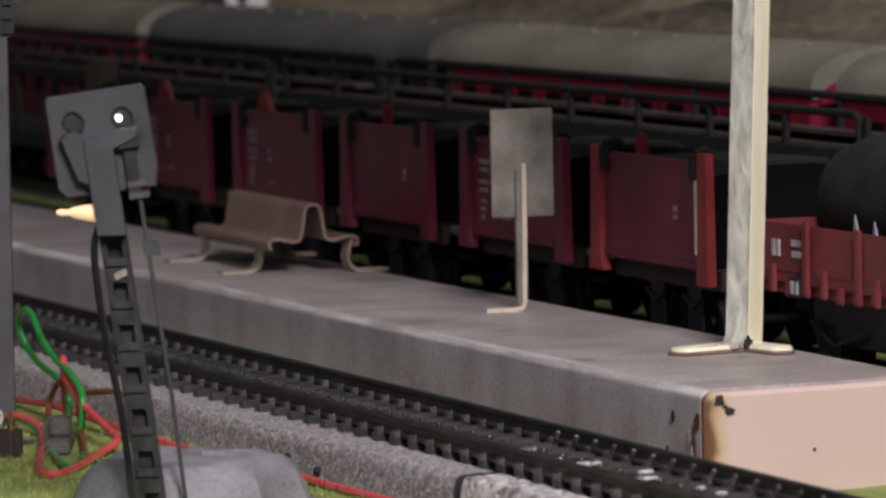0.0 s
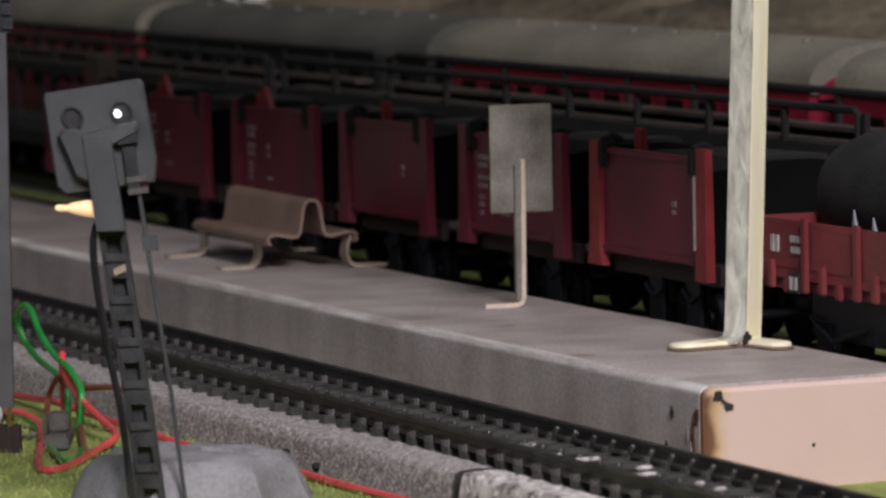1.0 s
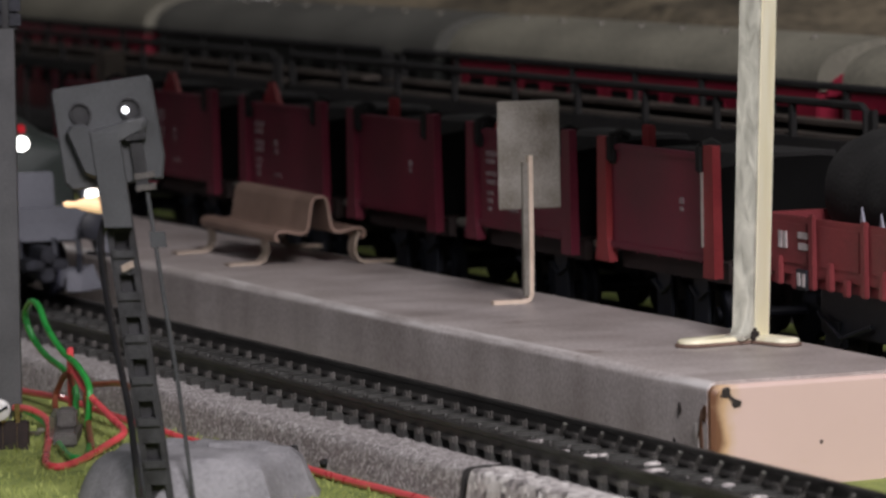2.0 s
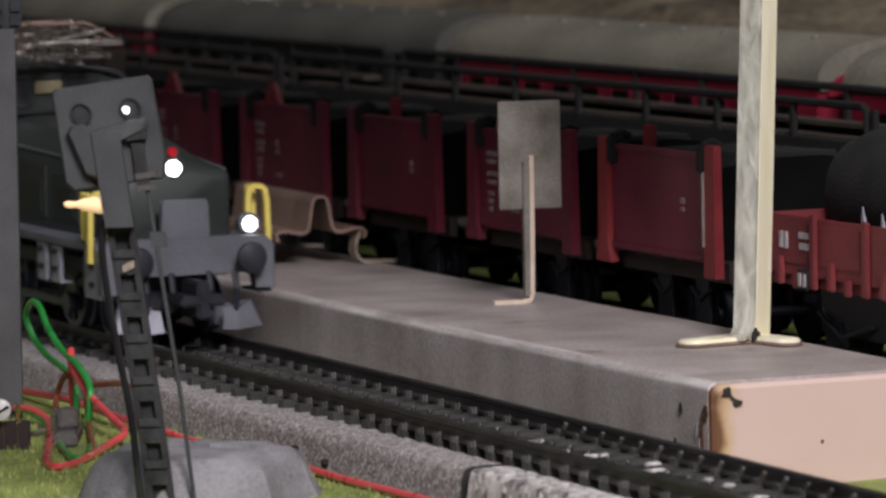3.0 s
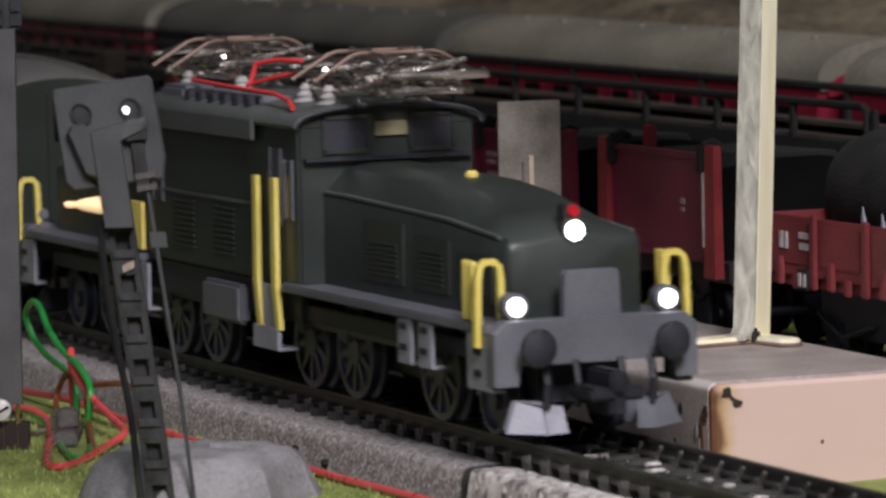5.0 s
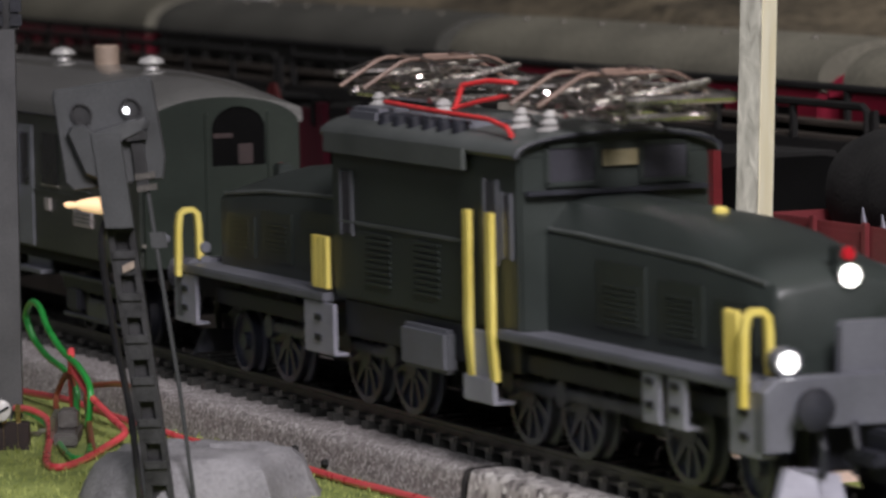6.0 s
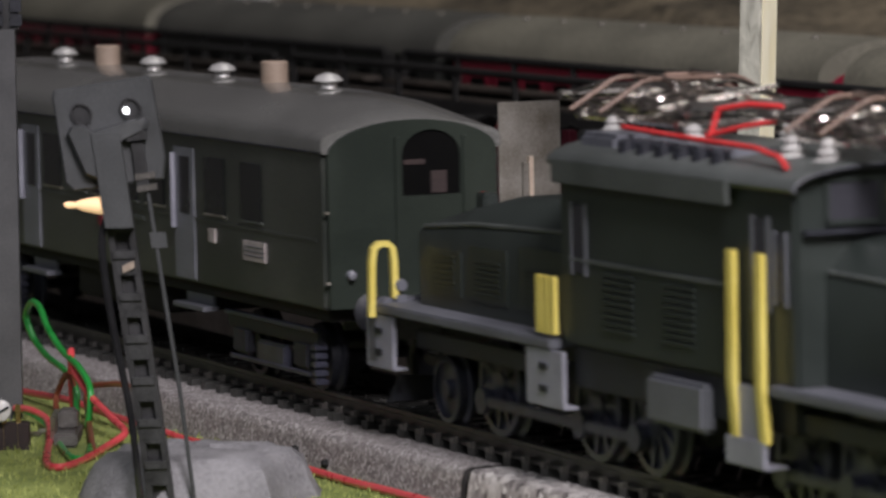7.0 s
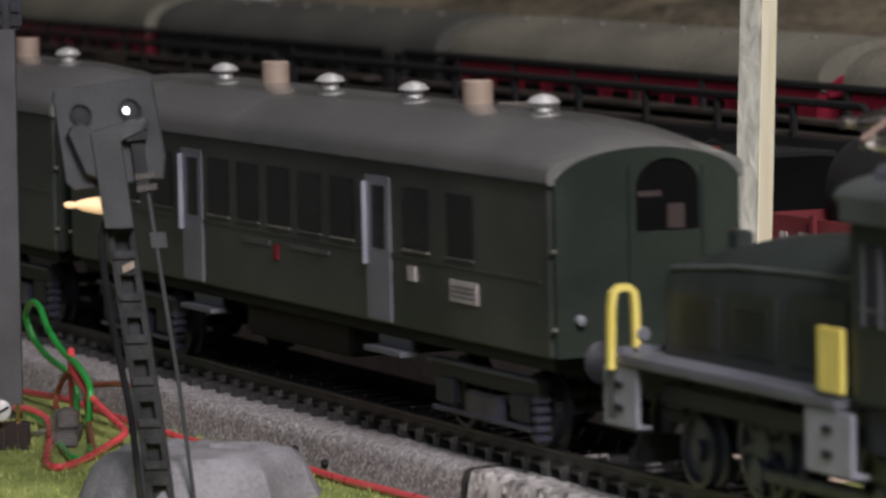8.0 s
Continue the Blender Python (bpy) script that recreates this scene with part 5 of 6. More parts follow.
def green_coach(x0, x1, label, front_plate):
    c = thing("green_coach", label, "coach", (0, 0, 0), "train coaches")
    turning = []
    bm = bm_new()
    box(bm, x0, x1, -16.2, 16.2, 13.6, 37.4, 0.35)
    body = part("body", bm, "coach_green", c)
    bm = bm_new()
    L = x1 - x0
    secs = []
    for f, drop in ((x0 - 0.6, 3.6), (x0 + 1.0, 2.9), (x0 + 5, 1.7), (x0 + 12, 0.5), (x0 + 24, 0), (x1 - 24, 0), (x1 - 12, 0.5), (x1 - 5, 1.7), (x1 - 1.0, 2.9), (x1 + 0.6, 3.6)):
        row = [(f, -16.3, 36.9), (f, -16.75, 37.3), (f, -16.65, 38.8), (f, -16.2, 40.0 - drop * 0.15), (f, -15.2, 40.9 - drop * 0.3)]
        for q in range(1, 12):
            y = -15.2 + 30.4 * q / 12
            row.append((f, y, 40.9 - drop * 0.3 + (4.2 - drop * 0.68) * (1 - (y / 15.2) ** 2) ** 0.95))
        row += [(f, 15.2, 40.9 - drop * 0.3), (f, 16.2, 40.0 - drop * 0.15), (f, 16.65, 38.8), (f, 16.75, 37.3), (f, 16.3, 36.9)]
        secs.append(row)
    loft(bm, secs)
    rf = part("roof", bm, "coach_top", c, "smooth grey roof with rounded shoulder", True)
    bm = bm_new()
    for s in (-1, 1):
        tube(bm, [(x0, s * 16.6, 37.1), (x1, s * 16.6, 37.1)], 0.28, 6)
    part("gutter", bm, "gear_black", rf)
    for e, d in ((x1, 1), (x0, -1)):
        # end wall with arched top and recessed doorway
        def arch(half, z0, z1, rise, n=14):
            return [(-half, z0)] + [(-half * math.cos(math.pi * q / n), z1 + rise * math.sin(math.pi * q / n)) for q in range(n + 1)] + [(half, z0)]
        outer = arch(15.7, 13.8, 36.8, 4.8)
        inner = arch(5.4, 30.2, 36.2, 3.8)
        inner = [(y + 3.4, z) for y, z in inner]
        bm = bm_new()
        loops = []
        for xx in (e + d * 0.3, e + d * 1.1):
            loops.append(([bm.verts.new((xx, y, z)) for y, z in outer], [bm.verts.new((xx, y, z)) for y, z in inner]))
        for o, i in loops:
            n = len(o)
            for k in range(n):
                bm.faces.new((o[k], o[(k + 1) % n], i[(k + 1) % n], i[k]))
        for a in (0, 1):
            n = len(loops[0][a])
            for k in range(n):
                bm.faces.new((loops[0][a][k], loops[0][a][(k + 1) % n], loops[1][a][(k + 1) % n], loops[1][a][k]))
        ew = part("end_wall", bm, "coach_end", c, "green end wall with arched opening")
        # black sheet in the arch paints in the dark coach interior
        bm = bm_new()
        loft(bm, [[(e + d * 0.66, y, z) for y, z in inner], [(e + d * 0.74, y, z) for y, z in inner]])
        part("opening", bm, "void", ew, "black sheet painted as shade inside the arched opening")
        bm = bm_new()
        box(bm, min(e + d * 0.7, e + d * 0.95), max(e + d * 0.7, e + d * 0.95), -1.6, 2.4, 34.8, 35.6, 0.1)
        box(bm, min(e + d * 0.7, e + d * 0.95), max(e + d * 0.7, e + d * 0.95), 3.4, 6.4, 30.4, 33.8, 0.1)
        part("door_leaf", bm, "wagon_dark", ew)
        bm = bm_new()
        for y in (-3.0, 9.6):
            box(bm, min(e + d, e + d * 1.7), max(e + d, e + d * 1.7), y - 0.5, y + 0.5, 16, 39, 0.15)
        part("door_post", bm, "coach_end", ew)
        for s in (-1, 1):
            for z in (17.5, 28.0):
                part("hinge", B(e + d * 1.0 - 0.3, e + d * 1.0 + 0.3, s * 16.0 - 0.4, s * 16.0 + 0.3, z, z + 0.4), "sign_tin", ew, "pale corner bracket")
        for s in (-1, 1):
            bm = bm_new()
            turned(bm, [(r, e + d * h) for r, h in [(1.1, 0.8), (1.1, 3.6), (2.7, 3.9), (2.9, 4.4), (1.2, 5.0)]], (0, s * 10, 13.4), "x", 18)
            part("buffer", bm, "gear_black", c, "", True)
        bm = bm_new()
        turned(bm, [(r, e + d * h) for r, h in [(0.7, 1.0), (0.8, 1.3), (0.7, 2.2), (0.3, 2.4)]], (0, -12.0, 18.8), "x", 12)
        part("end_lamp", bm, "door_grey", ew, "small dull grey end lamp")
    # doors, windows and plates on both sides
    for s in (-1, 1):
        for xa in (x1 - 60, x1 - 138):
            bm = bm_new()
            box(bm, xa - 4.6, xa + 4.6, s * 16.25 - 0.2, s * 16.25 + 0.15, 14.0, 35.0, 0.1)
            dr = part("door", bm, "door_grey", body, "lilac grey side door")
            bm = bm_new()
            box(bm, xa - 2.0, xa + 2.8, s * 16.45 - 0.1, s * 16.45 + 0.05, 24.5, 33.6, 0.05)
            part("door_window", bm, "window_dark", dr)
            bm = bm_new()
            tube(bm, [(xa - 4.0, s * 16.9, 22), (xa - 4.0, s * 16.9, 34)], 0.5, 6)
            part("grab_rail", bm, "step_grey", dr, "pale grab rail")
            bm = bm_new()
            box(bm, xa - 6, xa + 8, min(s * 16.6, s * 13.5), max(s * 16.6, s * 13.5), 9.2, 10.0, 0.1)
            box(bm, xa - 5, xa + 7, min(s * 14.2, s * 13.5), max(s * 14.2, s * 13.5), 9.6, 13.6, 0.1)
            part("footboard", bm, "loco_grey", body, "grey footboard under the door")
        for k, xa in enumerate((x1 - 46, x1 - 30, x1 - 74, x1 - 87, x1 - 100, x1 - 113, x1 - 126, x1 - 152, x1 - 168)):
            bm = bm_new()
            box(bm, xa - 4.4, xa + 4.4, s * 16.3 - 0.2, s * 16.3 + 0.05, 25.2, 34.0, 0.1)
            win = part("window", bm, "window_dark", body, "dark window with a thin pale sill")
            bm = bm_new()
            box(bm, xa - 4.7, xa + 4.7, s * 16.4 - 0.2, s * 16.4 + 0.2, 24.8, 25.1)
            if k % 2 == 0:
                box(bm, xa + 2.2, xa + 4.2, s * 16.36 - 0.1, s * 16.36 + 0.1, 25.4, 31.5)
            part("sill", bm, "sign_tin" if k % 2 == 0 else "loco_roof", win)
        bm = bm_new()
        box(bm, x0 + 3, x1 - 3, s * 16.25 - 0.15, s * 16.25 + 0.15, 23.6, 24.1, 0.05)
        part("belt_strip", bm, "coach_green", body)
    if front_plate:
        bm = bm_new()
        box(bm, -256.2, -246.6, -16.5, -16.2, 18.9, 22.0, 0.05)
        box(bm, -271.5, -268.5, -16.5, -16.2, 20.6, 22.8, 0.05)
        plate = part("notice_plate", bm, "white_print", body, "pale notice plate")
        bm = bm_new()
        for z in (19.6, 20.3, 21.0):
            box(bm, -255.4, -247.4, -16.6, -16.48, z, z + 0.22)
        part("plate_mark", bm, "loco_grey", plate)
        bm = bm_new()
        box(bm, -325.0, -322.8, -16.5, -16.2, 19.8, 22.2, 0.1)
        part("emblem", bm, "coach_red", body, "small red emblem")
        bm = bm_new()
        box(bm, -338, -326.5, -16.45, -16.2, 21.8, 22.6)
        box(bm, -318, -302, -16.45, -16.2, 22.0, 22.7)
        part("lettering", bm, "loco_roof", body, "faint lettering worn to bars")
    # roof ventilators and pipes
    for q in (32.4, 79.5, 113.1, 159.9):
        bm = bm_new()
        turned(bm, [(1.9, -0.6), (1.5, 0.4), (1.5, 1.4), (2.5, 1.6), (2.6, 1.8), (2.0, 2.5), (0.8, 2.9), (0.2, 3.0)], (x1 - q, 0, 44.4), "z", 18)
        part("ventilator", bm, "vent_metal", rf, "bright metal mushroom ventilator", True)
    for q in (55.6, 136.7):
        bm = bm_new()
        turned(bm, [(2.5, 0), (2.5, 4.0), (2.3, 4.2), (1.2, 4.2)], (x1 - q, 0, 44.2), "z", 18)
        part("stove_pipe", bm, "chimney", rf, "pinkish brown stove pipe", True)
    for xa, y in ((x1 - 20, -7), (x1 - 15, -8.4), (x1 - 17, 5), (x1 - 12, 4)):
        bm = bm_new()
        turned(bm, [(0.8, 0), (0.7, 0.7), (0.2, 0.9)], (xa, y, 42.9 if abs(y) < 6 else 42.2), "z", 8)
        part("roof_stud", bm, "vent_metal", rf)
    # underframe and bogies
    bm = bm_new()
    box(bm, x0 + 2, x1 - 2, -14.5, 14.5, 11.6, 13.6, 0.2)
    box(bm, x0 + 75, x1 - 80, -12.5, 12.5, 6.5, 11.6, 0.5)
    part("underframe", bm, "tar_black", c)
    for xa in (x1 - 27.5, x0 + 27.5):
        for s in (-1, 1):
            bm = bm_new()
            box(bm, xa - 19.5, xa + 19.5, s * 13.2 - 0.8, s * 13.2 + 0.8, 7.2, 10.0, 0.4)
            bs = part("bogie_side", bm, "gear_black", c)
            for q in (-13, 13):
                part("axle_box", B(xa + q - 3.2, xa + q + 3.2, s * 13.6 - 1, s * 13.6 + 1, 3.4, 8.0, 0.6), "gear_black", bs)
            part("spring_pack", B(xa - 6, xa + 6, s * 13.6 - 0.8, s * 13.6 + 0.8, 2.6, 6.4, 0.4), "wheel", bs)
            bm = bm_new()
            for q in range(5):
                box(bm, xa + 17.6, xa + 19.4, s * 13.4 - 1.2, s * 13.4 + 1.2, 1.6 + 1.3 * q, 2.4 + 1.3 * q, 0.1)
            box(bm, xa + 18.2, xa + 18.8, s * 13.4 - 0.9, s * 13.4 + 0.9, 1.6, 8.0, 0.1)
            part("coil_spring", bm, "wheel", bs)
            part("lower_bar", tube(bm_new(), [(xa - 17, s * 14.4, 3.0), (xa + 17, s * 14.4, 3.0)], 0.4, 6), "wheel", bs)
            part("upper_bar", tube(bm_new(), [(xa - 19, s * 14.4, 9.8), (xa + 19, s * 14.4, 9.8)], 0.4, 6), "wheel", bs)
        for q in (-13, 13):
            turning.append(xa + q)
    bm = bm_new()
    box(bm, x1, x1 + 8, -1.2, 1.2, 7.5, 9.5, 0.3)
    part("coupling", bm, "gear_black", c)
    # the old tin coaches are narrower than the drawing: 28 mm over the sides
    for ob in c.children_recursive:
        for v in ob.data.vertices:
            v.co.y *= COACH_WIDTH
    for x in turning:
        w = wheelset(c, x, 5.2, "wheelset", "gear_black")
        spinning.append((w, x, 5.2))
    return c


coach_a = green_coach(-421, -222.5, "dark green passenger coach with smooth grey roof", True)
coach_b = green_coach(-628, -430, "dark green passenger coach following the first", False)

# ---- the signal in the foreground ----
SB = Vector((11.7, -52.9, GROUND))
signal = thing("track_signal", "leaning grey dwarf signal with ladder mast and lamp head", "signal", SB)
TILT = -LEAN * 7.45
tilt_at = lambda z: TILT * (z / 60.0)
F = Vector((math.cos(YAW), -math.sin(YAW), 0))


def place(a, b, z):
    """a along the level picture direction, b towards the viewer, z up the leaning mast."""
    z = (z + 1.8 * min(1.0, z / 40)) * 1.0250
    p = LEAN * a + F * b + tilt_at(z)
    return (p.x, p.y, z)


def pbox(bm, a0, a1, b0, b1, z0, z1, skew=0.0):
    pts = [place(a, b, z + skew * a) for z in (z0, z1) for a, b in ((a0, b0), (a1, b0), (a1, b1), (a0, b1))]
    return loft(bm, [pts[:4], pts[4:]])


bm = bm_new()
secs = []
for k, (rr, z) in enumerate(((1.2, -0.6), (1.1, 1.4), (1.0, 3.0), (0.88, 3.75), (0.5, 4.05), (0.1, 4.1))):
    secs.append([((15 + 4.0 * noise.noise((q * 0.5, 1, 0))) * rr * math.cos(2 * math.pi * q / 28) - 13.5, (14.5 + 4.0 * noise.noise((q * 0.6, 4, 0))) * rr * math.sin(2 * math.pi * q / 28) + 10.4, 1.7 * z + 0.9 * noise.noise((q * 0.9, z, 2))) for q in range(28)])
loft(bm, secs)
part("base", bm, "base_grey", signal, "uneven grey plaster base", True)
for a in (-1.45, 1.45):
    bm = bm_new()
    pbox(bm, a - 0.45, a + 0.45, -1.0, 1.0, 1.6, 46.5)
    part("mast_rail", bm, "signal_black", signal)
bm = bm_new()
pbox(bm, -1.2, 1.2, -0.9, -0.3, 1.6, 46)
part("mast_back", bm, "signal_black", signal)
for k in range(8):
    z = 3.6 + 5.5 * k
    bm = bm_new()
    pbox(bm, -1.35, 1.35, -0.2, 1.1, z, z + 3.0)
    pbox(bm, -1.5, 1.5, 0.2, 1.5, z + 2.2, z + 3.2)
    part("rung", bm, "mast_black", signal)
bm = bm_new()
pbox(bm, -0.5, 1.2, 1.0, 1.6, 31.6, 32.5, 0.4)
part("nut", bm, "bench_leg", signal, "small pinkish fixing lug")
# head
bm = bm_new()
outline = [(-6.7, 55.2), (-6.3, 55.9), (6.9, 57.6), (7.4, 57.0), (7.7, 46.5), (7.0, 43.6), (-5.6, 42.2), (-6.6, 43.2)]
loft(bm, [[place(a, -0.6, z) for a, z in outline], [place(a, 0.8, z) for a, z in outline], [place(a * 0.97, 1.1, 49.8 + (z - 49.8) * 0.97) for a, z in outline]])
head_plate = part("head_plate", bm, "signal_grey", signal)
for a, z in ((-3.0, 52.6), (3.9, 53.2)):
    bm = bm_new()
    rings = []
    for rr, b in ((1.55, 1.05), (1.55, 1.5), (1.25, 1.5), (1.2, 1.12)):
        rings.append([place(a + rr * math.cos(t), b, z + rr * math.sin(t)) for t in (2 * math.pi * q / 18 for q in range(18))])
    loft(bm, rings)
    part("lamp_hole", bm, "signal_black", head_plate, "round dark lamp opening", True)
bm = bm_new()
rings = [[place(3.3 + rr * math.cos(t), b, 53.0 + rr * math.sin(t)) for t in (2 * math.pi * q / 14 for q in range(14))] for rr, b in ((0.5, 1.45), (0.5, 1.75), (0.2, 1.95))]
loft(bm, rings)
part("pilot_lamp", bm, "pin_white", head_plate, "small white lit lamp")
bm = bm_new()
outline = [(-5.3, 50.2), (-4.6, 51.1), (-2.8, 51.2), (-1.6, 50.4), (0.2, 50.9), (3.0, 51.6), (5.8, 52.2), (6.2, 51.6), (5.9, 50.6), (3.2, 49.4), (0.6, 48.2), (-0.2, 46.0), (-0.8, 44.6), (-2.2, 43.8), (-3.6, 44.4)]
loft(bm, [[place(a, 1.0, z) for a, z in outline], [place(a, 2.3, z) for a, z in outline], [place(-1.5 + (a + 1.5) * 0.9, 2.9, 48.5 + (z - 48.5) * 0.9) for a, z in outline]])
part("lamp_housing", bm, "signal_grey", signal, "moulded lamp housing with arm", True)
bm = bm_new()
pbox(bm, 2.8, 5.6, 1.2, 2.6, 48.6, 49.9, 0.1)
pbox(bm, 3.3, 5.0, 1.2, 2.0, 42.6, 48.6)
part("arm_bracket", bm, "signal_black", signal)
bm = bm_new()
for z in (41.6, 43.2):
    pbox(bm, 3.2, 6.0, 1.0, 2.2, z, z + 0.8, 0.12)
part("coil_plate", bm, "step_dark", signal, "dull clamp plates")
bm = bm_new()
pbox(bm, -1.9, 2.0, 0.9, 3.3, 37.4, 50.2)
part("mast_cap", bm, "signal_grey", signal)
bm = bm_new()
pts = [(-7.2, 0.30), (-6.6, 0.5), (-5.6, 0.42), (-4.8, 0.75), (-3.0, 1.1), (-1.6, 1.25), (-0.9, 1.1), (-0.7, 0.5)]
secs = []
for a, rr in pts:
    secs.append([place(a, 1.6 + rr * math.cos(t), 40.2 - a * 0.03 + rr * math.sin(t)) for t in (2 * math.pi * q / 14 for q in range(14))])
loft(bm, secs)
part("bulb", bm, "bulb", signal, "warm glowing drop-shaped bulb", True)
bm = bm_new()
tube(bm, smooth_line([place(-1.0, 1.4, 39.6), place(-2.7, 1.6, 36), place(-3.1, 1.7, 30), place(-2.9, 1.7, 22), place(-2.4, 1.7, 13), place(-2.8, 1.7, 2.0)], 5), 0.55, 8)
part("cable", bm, "cable_black", signal, "glossy black cable down the mast", True)
bm = bm_new()
tube(bm, [place(4.6, 1.4, 43.0), place(4.7, 1.4, 30), place(4.9, 1.4, 16), place(4.6, 1.3, 1.5)], 0.32, 8)
pbox(bm, 4.0, 6.2, 0.8, 1.8, 34.6, 36.6)
part("pull_rod", bm, "signal_grey", signal, "thin grey pull rod")

# ---- tall mast, its foot and the wiring beside it ----
mast = thing("lamp_mast", "tall plain grey mast with black boxed head", "mast", (-106, -37.3, GROUND))


def mbox(bm, a0, a1, b0, b1, z0, z1):
    pts = []
    for z in (z0, z1):
        for a, b in ((a0, b0), (a1, b0), (a1, b1), (a0, b1)):
            p = LEAN * (a + 0.45 * z / 62) + F * b
            pts.append((p.x, p.y, z))
    return loft(bm, [pts[:4], pts[4:]])


bm = bm_new()
mbox(bm, -2.2, 2.3, -1.2, 1.2, 0, 63.5)
part("pole", bm, "mast_grey", mast)
for k in range(3):
    for a in (-0.4, 2.6):
        bm = bm_new()
        mbox(bm, a - 0.9, a + 0.9, 1.2, 1.8, 64.0 + 2.3 * k, 65.9 + 2.3 * k)
        part("lamp_cell", bm, "gear_black", mast)
bm = bm_new()
mbox(bm, -2.4, 2.9, -1.2, 1.2, 63.4, 72)
mbox(bm, 2.9, 5.0, -1.2, 1.2, 69, 71.5)
part("lamp_box", bm, "signal_black", mast, "black lattice lamp box")
screw = thing("terminal_screw", "pale slotted screw on a bent brass lug", "screw", (-66.5, -51.2, GROUND))
bm = bm_new()
rings = [[(LEAN * (rr * math.cos(t)) + F * b).to_tuple()[:2] + (rr * math.sin(t) + 6.4,) for t in (2 * math.pi * q / 18 for q in range(18))] for rr, b in ((1.5, 0.8), (1.75, 1.2), (1.6, 1.9), (0.6, 2.3))]
loft(bm, rings)
head_screw = part("screw_head", bm, "porcelain", screw, "", True)
bm = bm_new()
p, q = LEAN * 1.3 + F * 2.25, -LEAN * 1.2 + F * 2.25
tube(bm, [(p.x, p.y, 7.0), (q.x, q.y, 5.6)], 0.22, 5)
part("slot", bm, "gear_black", head_screw)
bm = bm_new()
for a in (0.4, 2.6):
    p = LEAN * a
    box(bm, p.x - 0.35, p.x + 0.35, p.y - 0.35, p.y + 0.35, 0, 5.6 + a * 0.6, 0.1)
part("lug", bm, "brass", screw)
bm = bm_new()
ring = [LEAN * a + F * b for a, b in ((-1.2, 0.4), (4.2, 0.4), (4.2, -3.0), (-1.2, -3.0))]
loft(bm, [[(p.x, p.y, 0.0) for p in ring], [(p.x, p.y, 4.0) for p in ring], [(p.x * 0.96, p.y * 0.96, 4.3) for p in ring]])
part("lug_block", bm, "wagon_dark", screw, "dark brown block behind the lugs")
block = thing("terminal_block", "small black terminal block with metal pins", "terminal block", (-72, -38.5, GROUND), turn=-22)
bm = bm_new()
box(bm, -8, 8, -1.8, 1.8, 0, 2.2, 0.4)
box(bm, -2.6, 2.6, -1.5, 1.5, 2.2, 5.2, 0.4)
part("block_body", bm, "step_dark", block)
for x, y in ((-5, -2.1), (0, -2.1), (5, -2.1)):
    bm = bm_new()
    box(bm, x - 0.5, x + 0.5, y - 0.4, y + 0.4, 0.8, 4.6, 0.1)
    part("pin", bm, "stud", block, "bright metal pin")
for k, (x, y) in enumerate(((-84.0, -37.5), (-81.0, -42.0))):
    bm = bm_new()
    box(bm, -0.45, 0.45, -2.0, 2.0, 0, 0.7, 0.15)
    st = tagged(part("metal_clip", bm, "stud"), "small bright metal clip lying on the grass", "clip", "metal clips")
    st.matrix_basis = pose(x * MM, y * MM, (GROUND + 0.1) * MM, 0, 0, -20 + 25 * k)


WIRES = (
    ("green", 0.55, ((-84.6, -31.0, -9.0), (-84.5, -30.5, -3.1), (-91.3, -30, -0.1), (-101, -29.5, 1.7), (-109.6, -29, 4.6), (-115.2, -28.5, 7.6), (-121, -28, 7.9), (-125.5, -27.5, 5.1), (-122.5, -27.2, 1.6), (-114.5, -27.5, -0.7), (-105.2, -27.8, -2.0), (-96, -29, -4.5), (-92, -30.5, -8.9))),
    ("green", 0.55, ((-110, -36, -8.0), (-98.7, -36.3, -7.6), (-87.7, -36.7, -8.6), (-65.6, -42.2, -8.9), (-49.3, -45.9, -8.9), (-46.6, -44.1, -8.9), (-59.6, -39.2, -8.9))),
    ("red", 0.6, ((-100, -28.2, -8.9), (-99.5, -28.6, -3.0), (-98, -29, 1.9), (-95.1, -29.7, -0.5), (-85, -30.3, -4.1), (-72.4, -31, -6.4), (-63.5, -32.2, -7.6), (-58.5, -36.5, -8.7), (-45.5, -44.9, -8.9), (-38.5, -50.8, -8.9), (-44, -51.4, -8.9), (-69.8, -42.4, -8.7), (-88.0, -36.5, -8.0), (-97.2, -36.3, -7.2), (-103.1, -37.0, -7.4))),
    ("red", 0.6, ((-150, -26, -8.8), (-136.9, -26, -8.4), (-121.1, -26, -7.8), (-109.3, -26, -7.4), (-96.5, -26, -7.6), (-81.4, -26, -7.8), (-69.8, -24.6, -8.3), (-57.6, -23.6, -8.8), (-44.5, -22.8, -8.5), (-29.5, -21.9, -8.3), (-15.2, -21.1, -8.6), (0.8, -20.4, -8.8), (16.1, -19.7, -8.7), (40, -19.2, -8.6), (90, -20, -8.6))),
    ("brown", 0.5, ((-100, -31, -8.9), (-104.7, -29.5, -6.1), (-100.6, -29, -2.2), (-97.3, -29, -3.5), (-94.8, -29.6, -6.9), (-86, -32.5, -8.8))),
    ("brown", 0.5, ((-56, -40, -8.9), (-84, -31, -8.3), (-91.8, -28.5, -3.9), (-84.1, -27.8, -2.3), (-76.7, -27, -1.9), (-66, -26, -3.5))),
)
for colour, rad, pts in WIRES:
    bm = bm_new()
    tube(bm, smooth_line(pts), rad, 8)
    tagged(part(colour + "_wire", bm, "wire_" + colour, None, "", True), "loose glossy %s insulated wire lying on the grass" % colour, "wire", "loose wires")

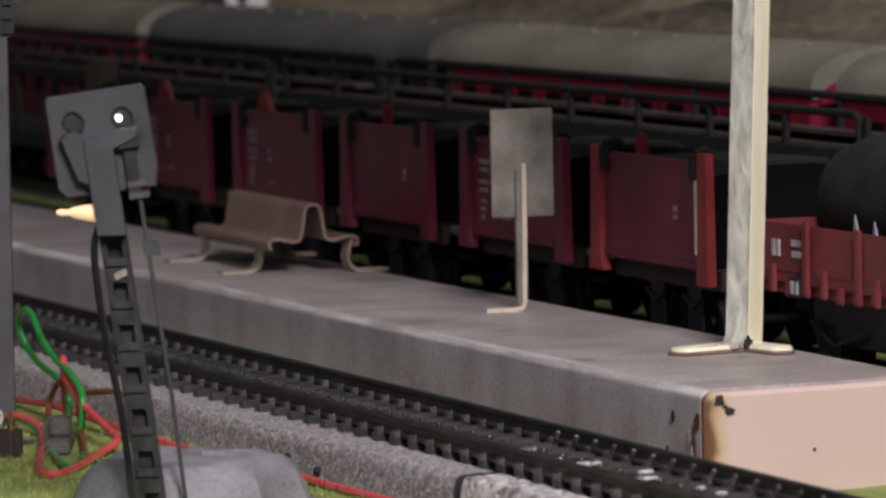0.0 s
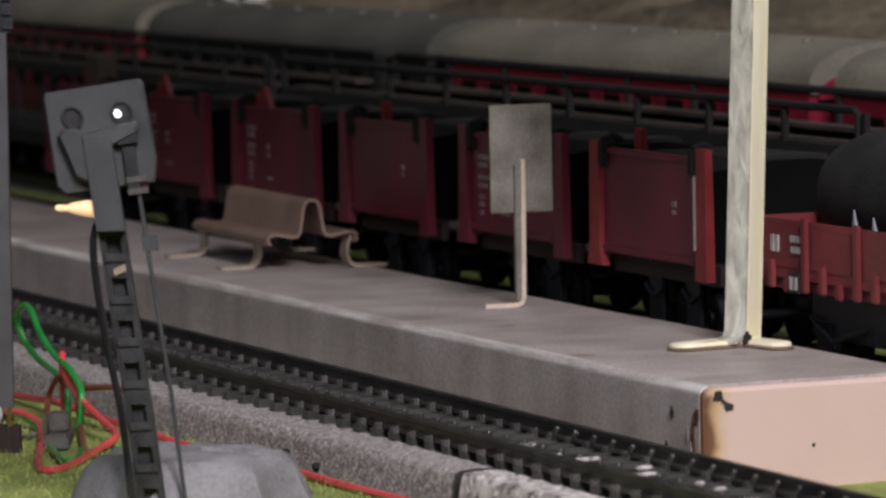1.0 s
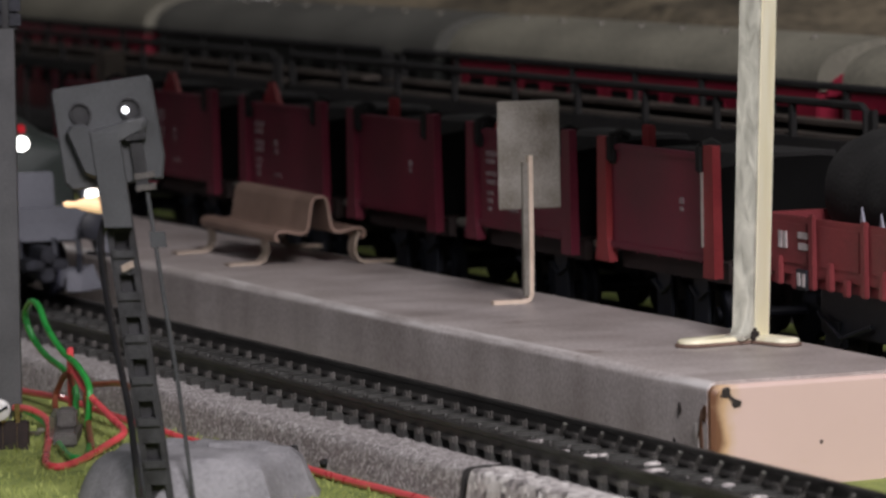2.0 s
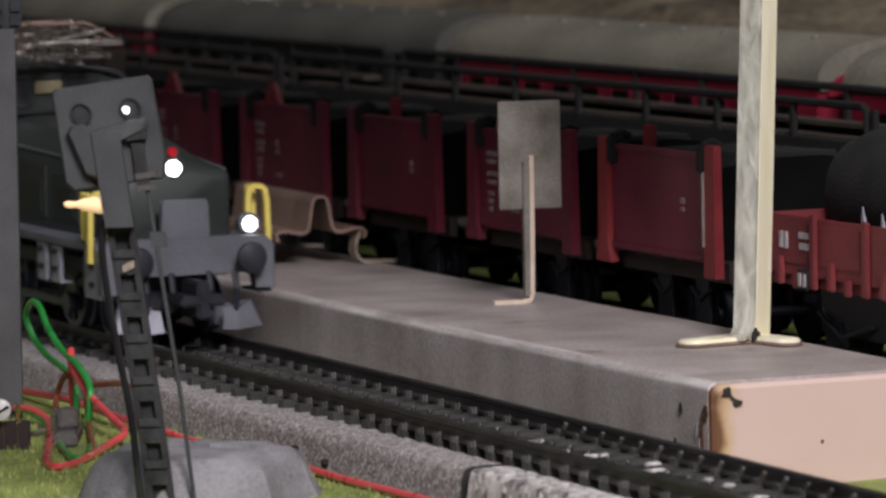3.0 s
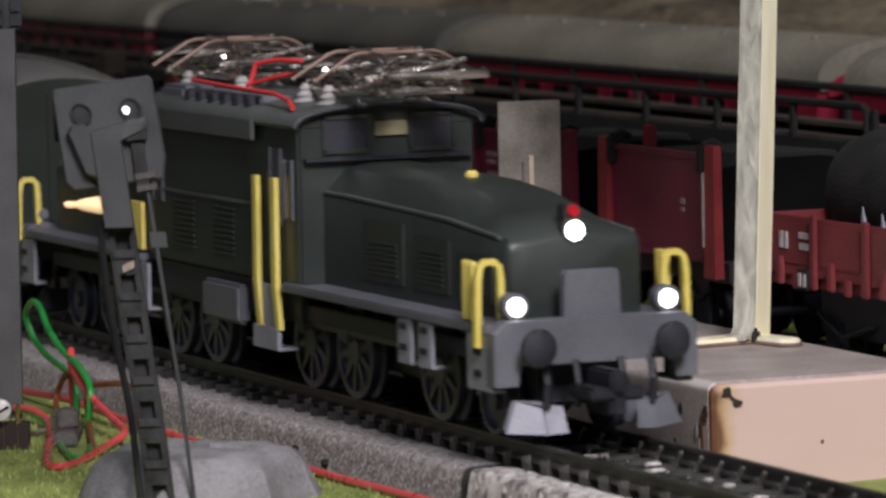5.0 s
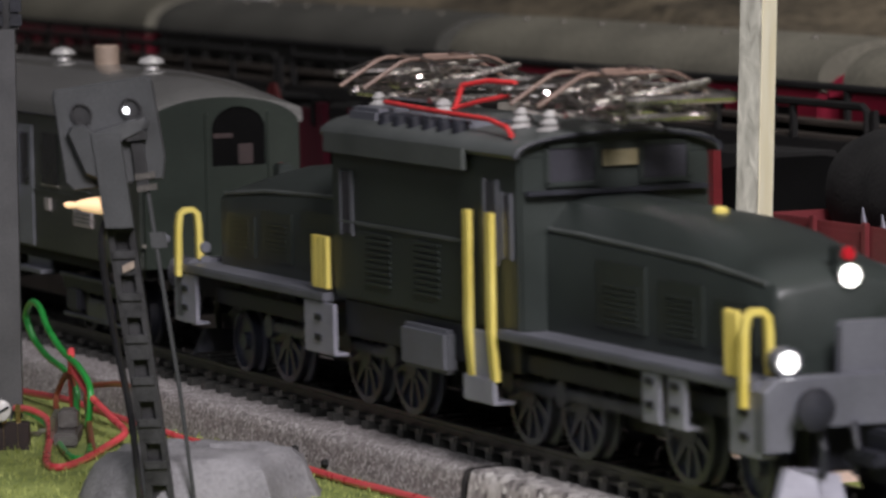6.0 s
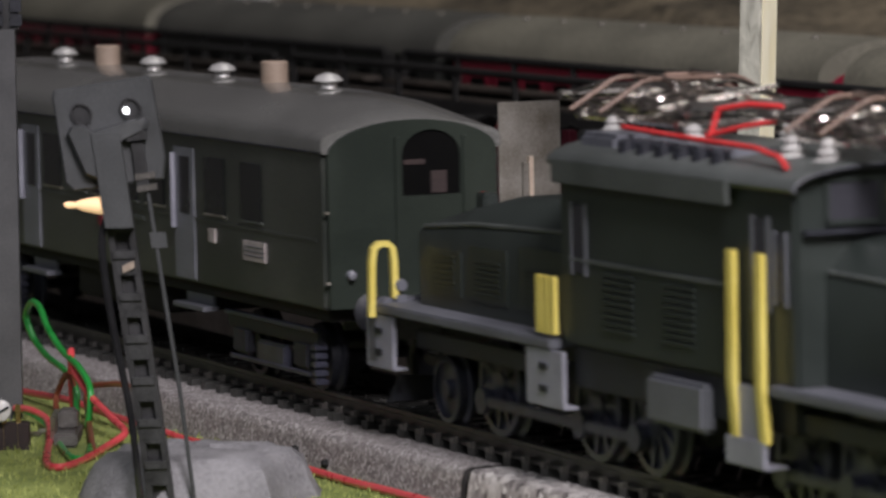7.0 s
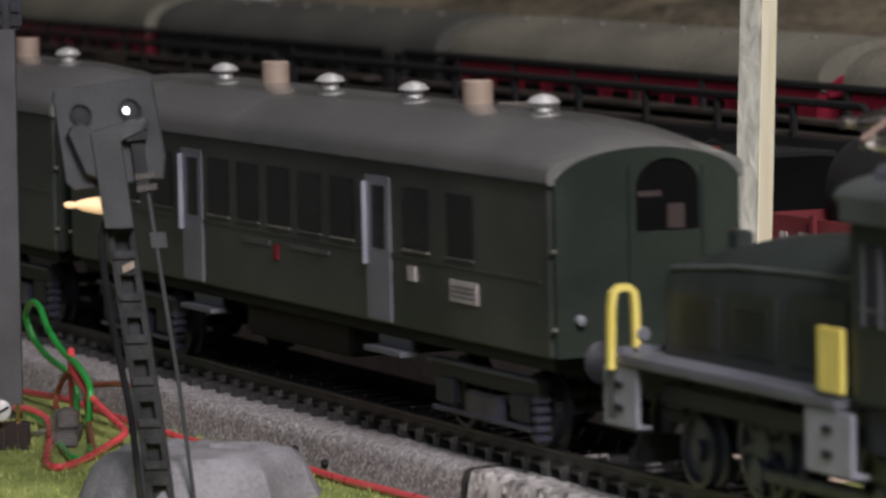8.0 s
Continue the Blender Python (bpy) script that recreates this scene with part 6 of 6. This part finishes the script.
# two dark lumps stuck to the roadbed's face
for x, z, r in ((-26.7, -7.6, 1.0), (-15.3, -8.2, 0.75)):
    bm = bm_new()
    bmesh.ops.create_icosphere(bm, subdivisions=2, radius=r)
    for v in bm.verts:
        v.co *= 1 + 0.35 * noise.noise(v.co * 1.4 + Vector((x, 0, 0)))
    lump = tagged(part("dark_lump", bm, "tar_black", None, "", True), "small black lump stuck to the gritty roadbed", "pebble", "dark lumps")
    lump.matrix_basis = pose(x * MM, (-17.3 + 0.034 * x) * MM, z * MM)

# ---- grass fibres in the foreground ----
bm = bm_new()
rng = random.Random(12)
for k in range(9000):
    x = rng.uniform(-150, 60)
    y = rng.uniform(-75, -17.5 + 0.034 * x)
    if noise.noise((x * 0.06, y * 0.09, 7)) < -0.35:
        continue
    h, a = rng.uniform(0.5, 1.5), rng.uniform(0, 6.28)
    dx, dy = 0.14 * math.cos(a), 0.14 * math.sin(a)
    lx, ly = rng.uniform(-0.8, 0.8), rng.uniform(-0.8, 0.8)
    z = GROUND - 0.2 + 0.5 * noise.noise((x * 0.03, y * 0.05, 0))
    bm.faces.new([bm.verts.new(p) for p in ((x - dx, y - dy, z), (x + dx, y + dy, z), (x + lx, y + ly, z + h))])
tagged(part("grass_fibres", bm, "grass_blade"), "short green grass fibres on the baseboard", "grass", "", "stuff")


# ---- what moves ----
def motions():
    ticks = [k / 15 for k in range(121)]
    train = [(0.5 * k, SPEED * (0.5 * k - 4.5) * MM) for k in range(17)]
    # the locomotive rocks a little over the joints
    rock = {3.0: -0.1, 3.5: -0.06, 4.0: 0.03, 4.5: 0.18, 5.0: 0.1, 6.0: -0.06, 6.5: 0.08, 7.0: 0.06, 7.5: -0.12}
    walk(loco, [(t, pose(x, 0, rock.get(t, 0.0) * MM)) for t, x in train])
    for ob in (coach_a, coach_b):
        walk(ob, [(t, pose(x - 0.0049, 0, 0)) for t, x in train])
    for ob, x, r in spinning:
        walk(ob, [(t, pose(x * MM, 0, r * MM, 0, math.degrees(SPEED * t / r), 0)) for t in ticks])
    r, throw = 7.2, 7.2 * 0.45
    for ob in rods:
        walk(ob, [(t, pose(throw * math.sin(SPEED * t / r) * MM, 0, (r + throw * math.cos(SPEED * t / r)) * MM)) for t in ticks])


motions()
